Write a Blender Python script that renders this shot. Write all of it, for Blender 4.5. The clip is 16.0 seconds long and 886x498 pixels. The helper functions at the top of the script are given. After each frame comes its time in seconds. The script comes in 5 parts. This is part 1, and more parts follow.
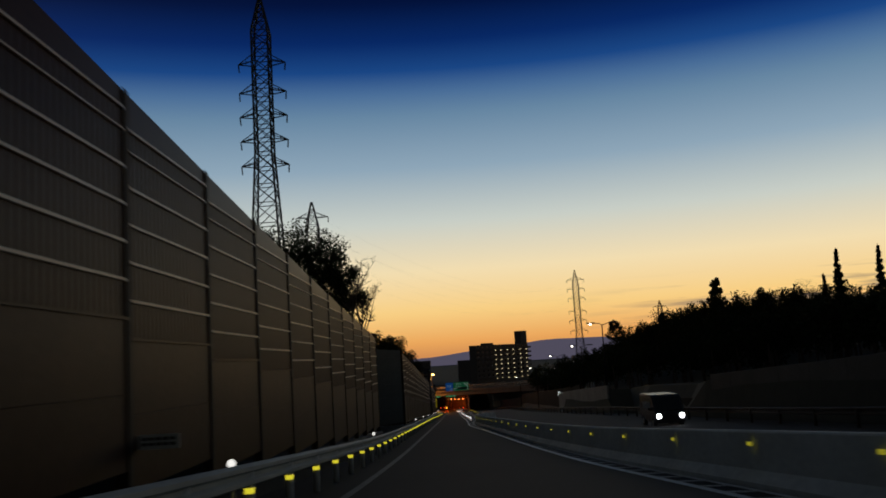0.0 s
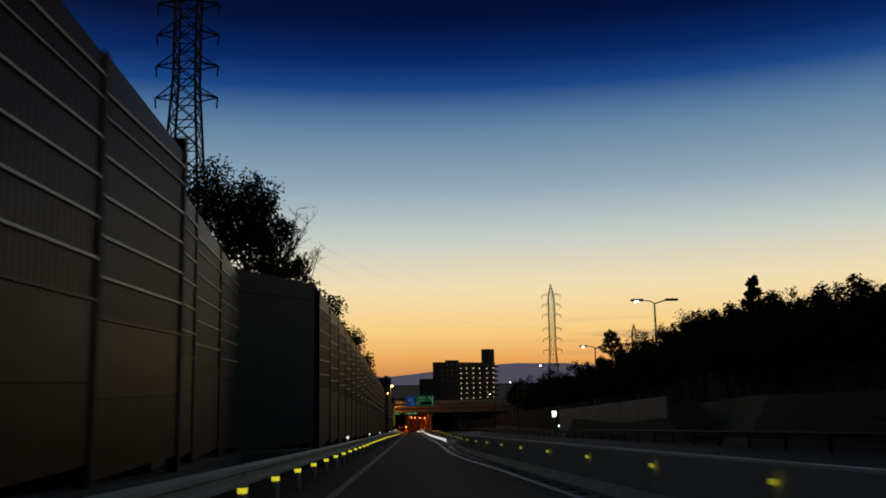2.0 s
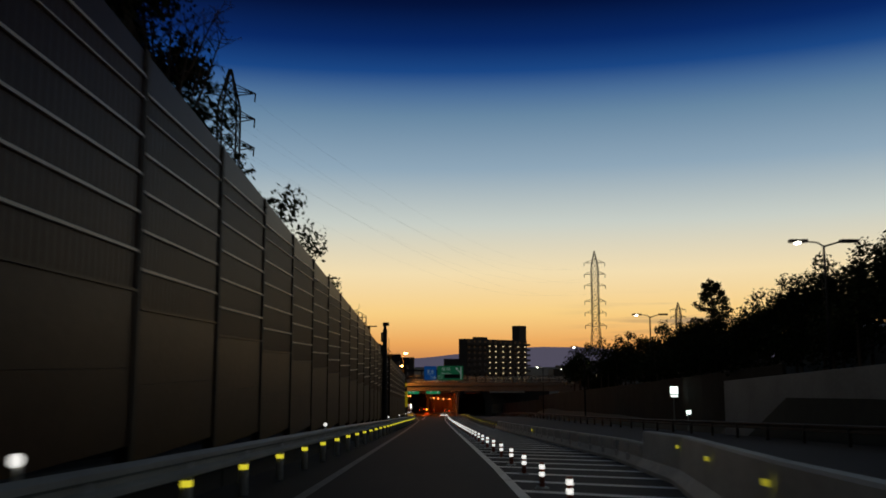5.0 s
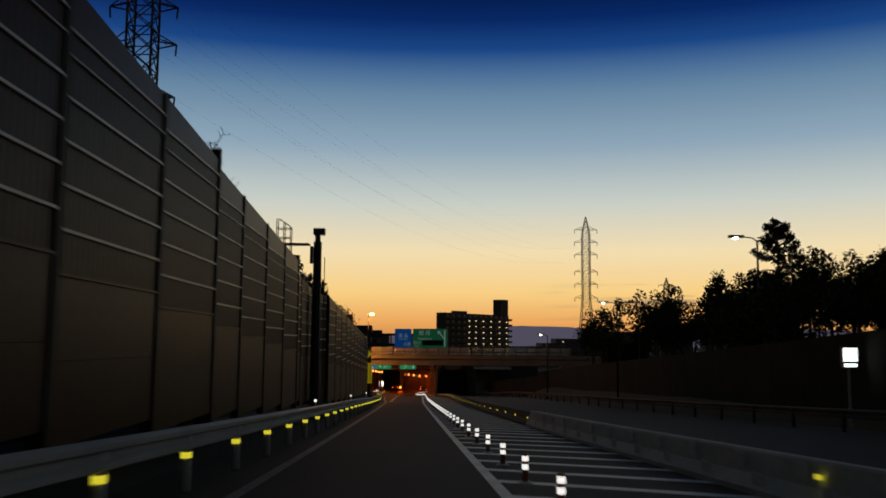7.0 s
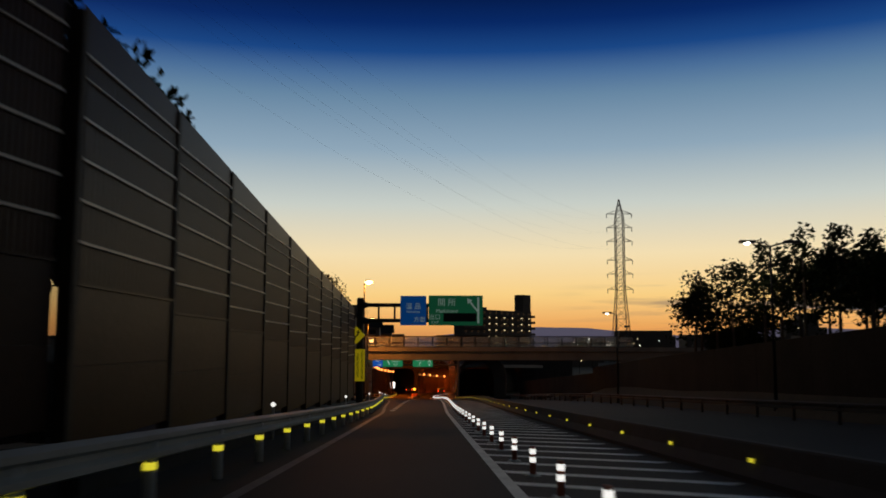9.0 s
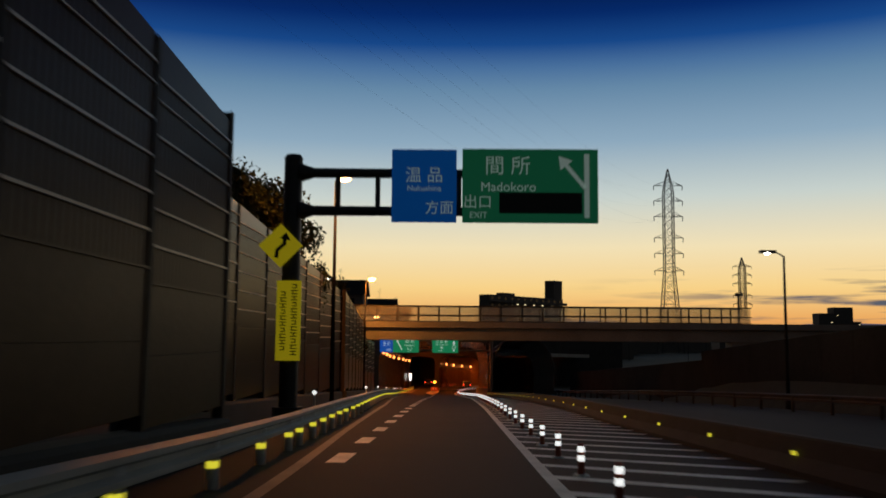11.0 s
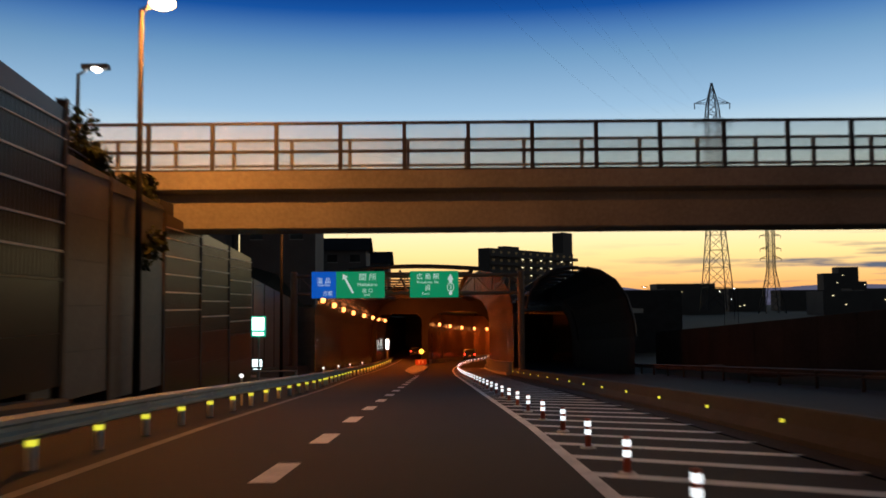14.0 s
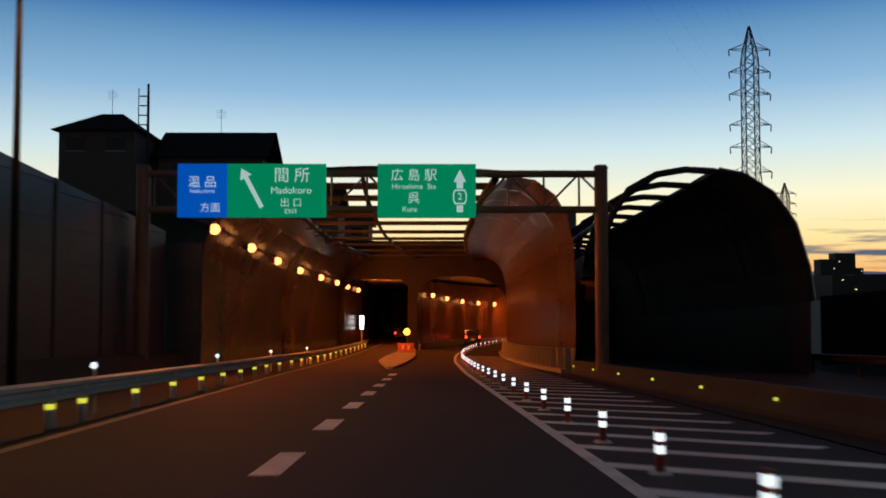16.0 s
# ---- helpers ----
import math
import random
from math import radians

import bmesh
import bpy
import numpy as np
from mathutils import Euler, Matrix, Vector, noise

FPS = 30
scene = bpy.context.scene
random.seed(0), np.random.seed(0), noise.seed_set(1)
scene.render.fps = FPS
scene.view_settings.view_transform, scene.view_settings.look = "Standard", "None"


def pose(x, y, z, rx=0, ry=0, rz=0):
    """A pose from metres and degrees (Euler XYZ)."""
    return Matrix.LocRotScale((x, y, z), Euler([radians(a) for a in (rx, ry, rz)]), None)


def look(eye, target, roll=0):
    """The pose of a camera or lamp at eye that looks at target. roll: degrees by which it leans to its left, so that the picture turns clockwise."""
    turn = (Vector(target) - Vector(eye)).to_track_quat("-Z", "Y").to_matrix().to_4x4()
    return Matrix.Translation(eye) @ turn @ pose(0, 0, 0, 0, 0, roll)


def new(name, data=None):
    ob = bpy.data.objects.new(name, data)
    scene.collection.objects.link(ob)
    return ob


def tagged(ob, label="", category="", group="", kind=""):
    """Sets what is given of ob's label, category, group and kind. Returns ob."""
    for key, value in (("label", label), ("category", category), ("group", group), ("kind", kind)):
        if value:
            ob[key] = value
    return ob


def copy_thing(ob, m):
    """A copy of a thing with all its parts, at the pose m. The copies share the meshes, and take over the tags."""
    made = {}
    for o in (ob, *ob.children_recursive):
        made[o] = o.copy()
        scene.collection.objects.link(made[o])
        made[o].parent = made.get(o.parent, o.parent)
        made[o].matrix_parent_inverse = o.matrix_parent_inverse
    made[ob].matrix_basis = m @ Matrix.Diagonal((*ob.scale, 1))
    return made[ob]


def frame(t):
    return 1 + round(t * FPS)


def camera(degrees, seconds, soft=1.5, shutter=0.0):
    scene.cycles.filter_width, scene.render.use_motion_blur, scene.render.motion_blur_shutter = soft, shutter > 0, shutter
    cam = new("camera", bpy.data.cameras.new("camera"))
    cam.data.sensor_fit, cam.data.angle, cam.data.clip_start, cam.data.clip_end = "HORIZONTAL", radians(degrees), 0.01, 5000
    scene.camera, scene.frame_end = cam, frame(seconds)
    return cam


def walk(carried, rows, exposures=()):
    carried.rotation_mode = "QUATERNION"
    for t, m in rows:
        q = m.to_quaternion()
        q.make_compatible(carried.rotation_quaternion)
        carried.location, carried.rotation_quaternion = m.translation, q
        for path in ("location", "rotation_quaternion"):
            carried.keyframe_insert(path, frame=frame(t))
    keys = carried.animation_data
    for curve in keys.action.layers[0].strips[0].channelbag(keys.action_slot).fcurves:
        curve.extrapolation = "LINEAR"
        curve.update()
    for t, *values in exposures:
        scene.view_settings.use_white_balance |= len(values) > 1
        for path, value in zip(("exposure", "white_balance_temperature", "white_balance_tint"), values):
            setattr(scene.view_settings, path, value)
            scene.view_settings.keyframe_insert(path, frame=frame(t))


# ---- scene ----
cam = camera(53.6, 16.0, 1.7, 0.35)
PATH = [
    (0.0, (0.000, 0.000, 1.300), (0.025, 9.921, 2.557), -3.58),
    (0.5, (-0.308, 9.304, 0.604), (-0.042, 19.214, 1.910), -2.78),
    (1.0, (-0.418, 18.490, 0.002), (-0.000, 28.384, 1.397), -2.34),
    (1.5, (-0.406, 27.714, -0.579), (0.060, 37.597, 0.873), -1.71),
    (2.0, (-0.357, 36.984, -1.125), (0.050, 46.866, 0.349), -1.05),
    (2.5, (-0.290, 46.108, -1.597), (-0.045, 55.989, -0.084), -0.69),
    (3.0, (-0.166, 54.991, -2.077), (-0.034, 64.877, -0.577), -0.44),
    (5.5, (0.572, 98.733, -4.296), (0.695, 108.660, -3.101), 0.04),
    (6.0, (0.626, 107.419, -4.753), (0.871, 117.355, -3.648), 0.45),
    (6.5, (0.630, 115.725, -5.212), (0.996, 125.660, -4.132), 0.44),
    (7.0, (0.675, 124.047, -5.651), (1.041, 133.985, -4.599), 0.45),
    (7.5, (0.756, 132.422, -6.125), (1.106, 142.361, -5.077), 0.28),
    (8.0, (0.819, 140.814, -6.620), (1.153, 150.750, -5.539), 0.21),
    (10.5, (0.711, 185.716, -9.002), (0.648, 195.659, -7.940), 0.20),
    (11.0, (0.637, 194.884, -9.440), (0.576, 204.834, -8.440), 0.45),
    (11.5, (0.681, 204.160, -9.861), (0.649, 214.118, -8.947), 0.51),
    (12.0, (0.709, 213.515, -10.268), (0.702, 223.480, -9.430), 0.54),
    (12.5, (0.751, 222.981, -10.695), (0.777, 232.951, -9.918), 0.49),
    (13.0, (0.798, 232.409, -11.157), (0.819, 242.383, -10.439), 0.22),
    (13.5, (0.864, 241.657, -11.620), (0.864, 251.635, -10.951), -0.01),
    (14.0, (0.930, 250.274, -12.074), (0.934, 260.254, -11.435), -0.46),
    (14.5, (0.805, 257.989, -12.541), (0.889, 267.972, -11.953), -0.19),
    (15.0, (0.785, 265.842, -13.029), (0.859, 275.828, -12.508), -0.68),
    (15.5, (0.701, 273.672, -13.523), (0.760, 283.660, -13.037), -0.31),
    (16.0, (0.571, 282.002, -14.048), (0.671, 291.990, -13.584), -0.04),
]
walk(cam, [(t, look(eye, target, roll)) for t, eye, target, roll in PATH],
     [(0.0, 0.0, 6500, 10), (8.0, 0.0, 6500, 10), (10.5, 0.05, 6400, 9), (12.0, 0.0, 5800, 6), (13.0, 0.1, 5850, 6), (13.5, 0.3, 6050, 7),
      (14.0, 0.5, 5800, 7), (14.5, 0.6, 5150, 5), (15.0, 0.14, 4900, 4), (15.5, 0.12, 5150, 4), (16.0, 0.35, 5450, 3)])

rng = random.Random(7)

# ---- dusk sky: orange at the horizon ahead, deep blue windscreen tint above, dark behind ----
world = bpy.data.worlds.new("dusk")
scene.world = world
world.use_nodes = True
wn, wl = world.node_tree.nodes, world.node_tree.links
wn.clear()
w_out = wn.new("ShaderNodeOutputWorld")
w_bg = wn.new("ShaderNodeBackground")
w_tc = wn.new("ShaderNodeTexCoord")
w_sep = wn.new("ShaderNodeSeparateXYZ")
wl.new(w_tc.outputs["Generated"], w_sep.inputs[0])


def world_ramp(stops):
    node = wn.new("ShaderNodeValToRGB")
    els = node.color_ramp.elements
    while len(els) < len(stops):
        els.new(0.5)
    for el, (deg, col) in zip(els, stops):
        el.position = math.sin(radians(deg)) * 0.9 + 0.1
        el.color = (*[(c / 255 / 12.92 if c < 10.3 else ((c / 255 + 0.055) / 1.055) ** 2.4) for c in col], 1)
    return node


w_map = wn.new("ShaderNodeMath")
w_map.operation = "MULTIPLY_ADD"
w_map.inputs[1].default_value, w_map.inputs[2].default_value = 0.9, 0.1
wl.new(w_sep.outputs["Z"], w_map.inputs[0])
# Dark stops near 19 to 34 degrees put the windscreen's tint into the sky.
west = world_ramp([(-5, (60, 36, 30)), (-0.3, (188, 120, 77)), (1.2, (235, 166, 91)), (3.2, (248, 207, 132)), (5.8, (242, 221, 176)),
                   (9.0, (200, 206, 198)), (12.6, (142, 166, 184)), (16.0, (102, 134, 162)), (17.4, (74, 110, 152)), (18.8, (26, 70, 132)),
                   (20.6, (8, 40, 100)), (23.0, (3, 18, 58)), (26, (2, 11, 38)), (34, (7, 15, 32)), (55, (18, 26, 40)), (90, (28, 33, 40))])
east = world_ramp([(-5, (22, 21, 20)), (0, (64, 64, 62)), (8, (62, 63, 62)), (17, (54, 57, 58)), (26, (40, 45, 50)), (55, (30, 36, 42)), (90, (28, 33, 40))])
for ramp in (west, east):
    wl.new(w_map.outputs[0], ramp.inputs[0])
w_az = wn.new("ShaderNodeMapRange")
w_az.interpolation_type = "SMOOTHSTEP"
w_az.inputs["From Min"].default_value, w_az.inputs["From Max"].default_value = 0.05, 0.93
w_dot = wn.new("ShaderNodeVectorMath")
w_dot.operation = "DOT_PRODUCT"
w_dot.inputs[1].default_value = (0.17, 0.985, 0.0)
wl.new(w_tc.outputs["Generated"], w_dot.inputs[0])
wl.new(w_dot.outputs["Value"], w_az.inputs["Value"])
w_mix = wn.new("ShaderNodeMix")
w_mix.data_type = "RGBA"
wl.new(w_az.outputs[0], w_mix.inputs["Factor"])
wl.new(east.outputs[0], w_mix.inputs["A"])
wl.new(west.outputs[0], w_mix.inputs["B"])
# thin cloud streaks low over the horizon
w_cmap = wn.new("ShaderNodeMapping")
w_cmap.inputs["Scale"].default_value = (5.0, 5.0, 60.0)
w_cn = wn.new("ShaderNodeTexNoise")
w_cn.inputs["Scale"].default_value, w_cn.inputs["Detail"].default_value = 1.6, 5.0
wl.new(w_tc.outputs["Generated"], w_cmap.inputs[0])
wl.new(w_cmap.outputs[0], w_cn.inputs["Vector"])
w_cr = wn.new("ShaderNodeMapRange")
w_cr.inputs["From Min"].default_value, w_cr.inputs["From Max"].default_value = 0.52, 0.66
wl.new(w_cn.outputs[0], w_cr.inputs["Value"])
w_low = world_ramp([(0, (0, 0, 0)), (0.9, (255, 255, 255)), (2.8, (255, 255, 255)), (4.6, (0, 0, 0))])
wl.new(w_map.outputs[0], w_low.inputs[0])
w_side = wn.new("ShaderNodeMapRange")
w_side.interpolation_type = "SMOOTHSTEP"
w_side.inputs["From Min"].default_value, w_side.inputs["From Max"].default_value = 0.10, 0.42
wl.new(w_sep.outputs["X"], w_side.inputs["Value"])
w_m1 = wn.new("ShaderNodeMath")
w_m1.operation = "MULTIPLY"
w_m2 = wn.new("ShaderNodeMath")
w_m2.operation = "MULTIPLY"
wl.new(w_cr.outputs[0], w_m1.inputs[0])
wl.new(w_low.outputs[0], w_m1.inputs[1])
wl.new(w_m1.outputs[0], w_m2.inputs[0])
wl.new(w_side.outputs[0], w_m2.inputs[1])
w_cloud = wn.new("ShaderNodeMix")
w_cloud.data_type = "RGBA"
w_cloud.inputs["B"].default_value = (0.10, 0.105, 0.13, 1)
wl.new(w_m2.outputs[0], w_cloud.inputs["Factor"])
wl.new(w_mix.outputs["Result"], w_cloud.inputs["A"])
wl.new(w_cloud.outputs["Result"], w_bg.inputs["Color"])
w_bg.inputs["Strength"].default_value = 1.0
wl.new(w_bg.outputs[0], w_out.inputs["Surface"])


# ---- materials ----
def material(name, color, rough=0.7, metal=0.0, spread=0.25, coarse=0.6, fine=14.0, bump=0.0, glow=None, power=0.0, per_object=0.0, clear=0.0, spec=0.5):
    m = bpy.data.materials.new(name)
    m.use_nodes = True
    nt = m.node_tree
    b = nt.nodes["Principled BSDF"]
    b.inputs["Roughness"].default_value, b.inputs["Metallic"].default_value = rough, metal
    b.inputs["Specular IOR Level"].default_value = spec
    tc = nt.nodes.new("ShaderNodeTexCoord")
    n1, n2 = nt.nodes.new("ShaderNodeTexNoise"), nt.nodes.new("ShaderNodeTexNoise")
    n1.inputs["Scale"].default_value, n2.inputs["Scale"].default_value = coarse, fine
    n1.inputs["Detail"].default_value = n2.inputs["Detail"].default_value = 4.0
    add = nt.nodes.new("ShaderNodeMath")
    add.operation = "MULTIPLY_ADD"
    add.inputs[1].default_value = 0.6
    sc = nt.nodes.new("ShaderNodeMath")
    sc.operation = "MULTIPLY"
    sc.inputs[1].default_value = 0.4
    for n in (n1, n2):
        nt.links.new(tc.outputs["Object"], n.inputs["Vector"])
    nt.links.new(n2.outputs[0], sc.inputs[0])
    nt.links.new(n1.outputs[0], add.inputs[0])
    nt.links.new(sc.outputs[0], add.inputs[2])
    mr = nt.nodes.new("ShaderNodeMapRange")
    mr.inputs["From Min"].default_value, mr.inputs["From Max"].default_value = 0.3, 0.7
    mr.inputs["To Min"].default_value, mr.inputs["To Max"].default_value = 1 - spread, 1 + spread
    nt.links.new(add.outputs[0], mr.inputs["Value"])
    src = mr.outputs[0]
    if per_object:
        oi = nt.nodes.new("ShaderNodeObjectInfo")
        om = nt.nodes.new("ShaderNodeMapRange")
        om.inputs["To Min"].default_value, om.inputs["To Max"].default_value = 1 - per_object, 1 + per_object
        nt.links.new(oi.outputs["Random"], om.inputs["Value"])
        mul = nt.nodes.new("ShaderNodeMath")
        mul.operation = "MULTIPLY"
        nt.links.new(src, mul.inputs[0])
        nt.links.new(om.outputs[0], mul.inputs[1])
        src = mul.outputs[0]
    vm = nt.nodes.new("ShaderNodeVectorMath")
    vm.operation = "SCALE"
    vm.inputs[0].default_value = color
    nt.links.new(src, vm.inputs["Scale"])
    nt.links.new(vm.outputs[0], b.inputs["Base Color"])
    if bump:
        bp = nt.nodes.new("ShaderNodeBump")
        bp.inputs["Strength"].default_value, bp.inputs["Distance"].default_value = bump, 0.02
        nt.links.new(n2.outputs[0], bp.inputs["Height"])
        nt.links.new(bp.outputs[0], b.inputs["Normal"])
    if glow:
        b.inputs["Emission Color"].default_value = (*glow, 1)
        b.inputs["Emission Strength"].default_value = power
    if clear:
        b.inputs["Transmission Weight"].default_value = clear
        b.inputs["IOR"].default_value = 1.35
    return m


ASPHALT = material("asphalt", (0.025, 0.021, 0.0165), 0.8, spread=0.35, coarse=0.25, fine=30, bump=0.5)
PAINT = material("road_paint", (0.86, 0.86, 0.82), 0.5, spread=0.3, coarse=1.5, fine=25)
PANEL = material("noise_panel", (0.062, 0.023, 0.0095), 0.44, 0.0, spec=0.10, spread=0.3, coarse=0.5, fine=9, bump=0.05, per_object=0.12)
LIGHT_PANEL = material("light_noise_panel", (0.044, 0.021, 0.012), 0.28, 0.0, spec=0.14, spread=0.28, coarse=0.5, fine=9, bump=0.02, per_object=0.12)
# Pale ledge colour stands in for skylight caught along the panel edges.
LIT_LIP = material("lit_panel_lip", (0.86, 0.68, 0.52), 0.45, 0.0, spread=0.15, coarse=0.8, fine=12)
POST = material("post_steel", (0.06, 0.045, 0.034), 0.65, 0.0, spec=0.15, spread=0.3, coarse=0.7, fine=12)
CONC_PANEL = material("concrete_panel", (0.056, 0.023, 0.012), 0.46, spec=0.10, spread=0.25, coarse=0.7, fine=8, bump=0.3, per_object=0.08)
DARK_PANEL = material("dark_concrete_panel", (0.075, 0.080, 0.078), 0.5, spec=0.3, spread=0.28, coarse=0.5, fine=7, bump=0.3, per_object=0.1)
CONCRETE = material("concrete", (0.30, 0.30, 0.285), 0.75, spread=0.28, coarse=0.35, fine=9, bump=0.4)
# These two are paler to stand in for headlight light on the barrier.
HEADLIT_CONCRETE = material("headlit_concrete", (0.78, 0.80, 0.73), 0.7, spread=0.3, coarse=0.5, fine=9, bump=0.3)
HALF_LIT_CONCRETE = material("half_lit_concrete", (0.58, 0.61, 0.54), 0.7, spread=0.3, coarse=0.6, fine=8, bump=0.3)
PLATE = material("pale_plate", (0.85, 0.86, 0.80), 0.5, spread=0.2, coarse=2.0, fine=15)
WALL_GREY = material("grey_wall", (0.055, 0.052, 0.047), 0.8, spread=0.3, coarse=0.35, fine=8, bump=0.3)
# Concrete coloured darker in place of shade on barrier, footings and bridge end.
SHADED_CONCRETE = material("shaded_concrete", (0.058, 0.056, 0.050), 0.85, spread=0.3, coarse=0.4, fine=8, bump=0.3)
# Darker still, in place of deep shade on retaining walls and head wall.
DARK_CONCRETE = material("deep_shade_concrete", (0.026, 0.024, 0.020), 0.9, spec=0.1, spread=0.35, coarse=0.4, fine=6, bump=0.3)
# Greyer and blotchier than the other road paint, for the edge line.
GREY_PAINT = material("grey_road_paint", (0.20, 0.20, 0.185), 0.6, spread=0.45, coarse=1.2, fine=20)
GALV = material("galvanised", (0.52, 0.53, 0.47), 0.55, 0.0, spread=0.2, coarse=0.6, fine=18)
WHITE_POST = material("white_post", (0.70, 0.70, 0.66), 0.5, spread=0.15, coarse=1.5, fine=20)
# These reflectors glow in place of the headlight light they throw back.
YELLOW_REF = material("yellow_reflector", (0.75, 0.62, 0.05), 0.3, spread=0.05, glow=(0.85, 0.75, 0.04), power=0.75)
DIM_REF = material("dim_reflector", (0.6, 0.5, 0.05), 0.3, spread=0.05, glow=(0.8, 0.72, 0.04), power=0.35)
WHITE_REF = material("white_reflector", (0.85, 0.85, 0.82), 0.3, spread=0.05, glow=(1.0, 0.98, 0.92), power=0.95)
RED_POST = material("red_urethane", (0.42, 0.09, 0.04), 0.5, spread=0.2, coarse=3, fine=30)
LAMP_POLE = material("lamp_pole", (0.020, 0.020, 0.021), 0.85, spec=0.08, spread=0.3, coarse=0.8, fine=15)
DARK_STEEL = material("dark_steel", (0.05, 0.05, 0.052), 0.5, 0.4, spread=0.3, coarse=0.8, fine=15)
# Plain brown steel for the portal gantry.
BROWN_STEEL = material("brown_steel", (0.22, 0.16, 0.12), 0.55, 0.2, spread=0.25, coarse=0.6, fine=15)
# Sign colours carry a glow in place of headlight light thrown back.
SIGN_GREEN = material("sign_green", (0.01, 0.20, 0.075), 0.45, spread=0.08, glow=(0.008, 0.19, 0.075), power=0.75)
# Shaded copies, darker and glowing less, for the backlit cantilever signs.
SHADED_GREEN = material("shaded_sign_green", (0.008, 0.085, 0.038), 0.45, spread=0.08, glow=(0.010, 0.12, 0.052), power=0.28)
SHADED_BLUE = material("shaded_sign_blue", (0.008, 0.05, 0.22), 0.45, spread=0.08, glow=(0.003, 0.08, 0.32), power=0.28)
SHADED_WHITE = material("shaded_sign_white", (0.48, 0.52, 0.50), 0.5, spread=0.05, glow=(0.6, 0.75, 0.65), power=0.14)
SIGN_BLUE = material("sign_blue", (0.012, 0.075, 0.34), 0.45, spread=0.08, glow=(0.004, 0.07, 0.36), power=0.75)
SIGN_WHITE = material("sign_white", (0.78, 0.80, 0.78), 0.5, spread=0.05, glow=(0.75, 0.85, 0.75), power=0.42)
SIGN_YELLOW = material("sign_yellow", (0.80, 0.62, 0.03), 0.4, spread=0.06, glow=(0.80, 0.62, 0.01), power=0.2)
SIGN_BLACK = material("sign_black", (0.02, 0.022, 0.02), 0.5)
LIT_PANEL = material("lit_panel", (0.8, 0.8, 0.8), 0.4, glow=(0.85, 1.0, 0.92), power=2.2)
LIT_GREEN = material("lit_green", (0.05, 0.4, 0.2), 0.4, glow=(0.04, 0.55, 0.30), power=0.5)
LAMP_SODIUM = material("sodium_lamp", (0.9, 0.7, 0.4), 0.4, glow=(1.0, 0.30, 0.06), power=3.6)
LAMP_STREET = material("street_sodium_lamp", (0.9, 0.7, 0.4), 0.4, glow=(1.0, 0.50, 0.16), power=14)
LAMP_WHITE = material("white_lamp", (0.9, 0.9, 0.9), 0.4, glow=(1.0, 0.93, 0.78), power=8)
LAMP_WARM = material("window_light", (0.9, 0.8, 0.6), 0.4, glow=(1.0, 0.80, 0.42), power=1.3)
BEACON = material("beacon_lens", (0.8, 0.4, 0.05), 0.3, glow=(1.0, 0.42, 0.03), power=3.0)
TAIL_RED = material("tail_red", (0.6, 0.02, 0.01), 0.3, glow=(1.0, 0.05, 0.015), power=3.5)
HEAD_WHITE = material("headlight", (0.9, 0.9, 0.9), 0.2, glow=(0.95, 0.97, 1.0), power=10)
CAR_DARK = material("car_paint_dark", (0.05, 0.05, 0.055), 0.25, 0.3, spread=0.08)
CAR_WHITE = material("car_paint_white", (0.6, 0.6, 0.62), 0.25, 0.0, spread=0.05)
GLASS_DARK = material("car_glass", (0.02, 0.022, 0.025), 0.08, spread=0.05)
TYRE = material("tyre", (0.03, 0.03, 0.03), 0.8)
LEAF = material("leaves", (0.030, 0.038, 0.016), 0.85, spec=0.08, spread=0.45, coarse=0.25, fine=3)
BARK = material("bark", (0.10, 0.075, 0.055), 0.85, spread=0.35, coarse=1.2, fine=14, bump=0.5)
SOIL = material("earth_and_grass", (0.035, 0.036, 0.022), 0.9, spread=0.4, coarse=0.06, fine=1.5, bump=0.3)
BUILDING = material("apartment_wall", (0.13, 0.11, 0.10), 0.8, spread=0.15, coarse=0.1, fine=1.5)
HOUSE_WALL = material("house_wall", (0.17, 0.155, 0.145), 0.8, spread=0.2, coarse=0.3, fine=4)
ROOF_TILE = material("roof_tile", (0.06, 0.06, 0.065), 0.6, spread=0.3, coarse=0.5, fine=6, bump=0.4)
# Faint purple glow stands in for haze in front of the mountains.
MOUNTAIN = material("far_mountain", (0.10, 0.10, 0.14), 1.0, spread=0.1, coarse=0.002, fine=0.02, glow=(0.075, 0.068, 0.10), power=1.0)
ACRYLIC = material("acrylic_panel", (0.80, 0.83, 0.82), 0.05, spread=0.08, coarse=0.8, fine=6, clear=0.88)
SHELTER_IN = material("shelter_panel", (0.19, 0.105, 0.058), 0.22, 0.0, spread=0.2, coarse=0.4, fine=6, bump=0.08, per_object=0.1)
WIRE = material("wire", (0.03, 0.03, 0.03), 0.5, 0.3)


# ---- mesh helpers ----
def box(bm, x0, x1, y0, y1, z0, z1):
    v = [bm.verts.new(p) for p in ((x0, y0, z0), (x1, y0, z0), (x1, y1, z0), (x0, y1, z0), (x0, y0, z1), (x1, y0, z1), (x1, y1, z1), (x0, y1, z1))]
    for f in ((0, 3, 2, 1), (4, 5, 6, 7), (0, 1, 5, 4), (1, 2, 6, 5), (2, 3, 7, 6), (3, 0, 4, 7)):
        bm.faces.new([v[i] for i in f])
    return v


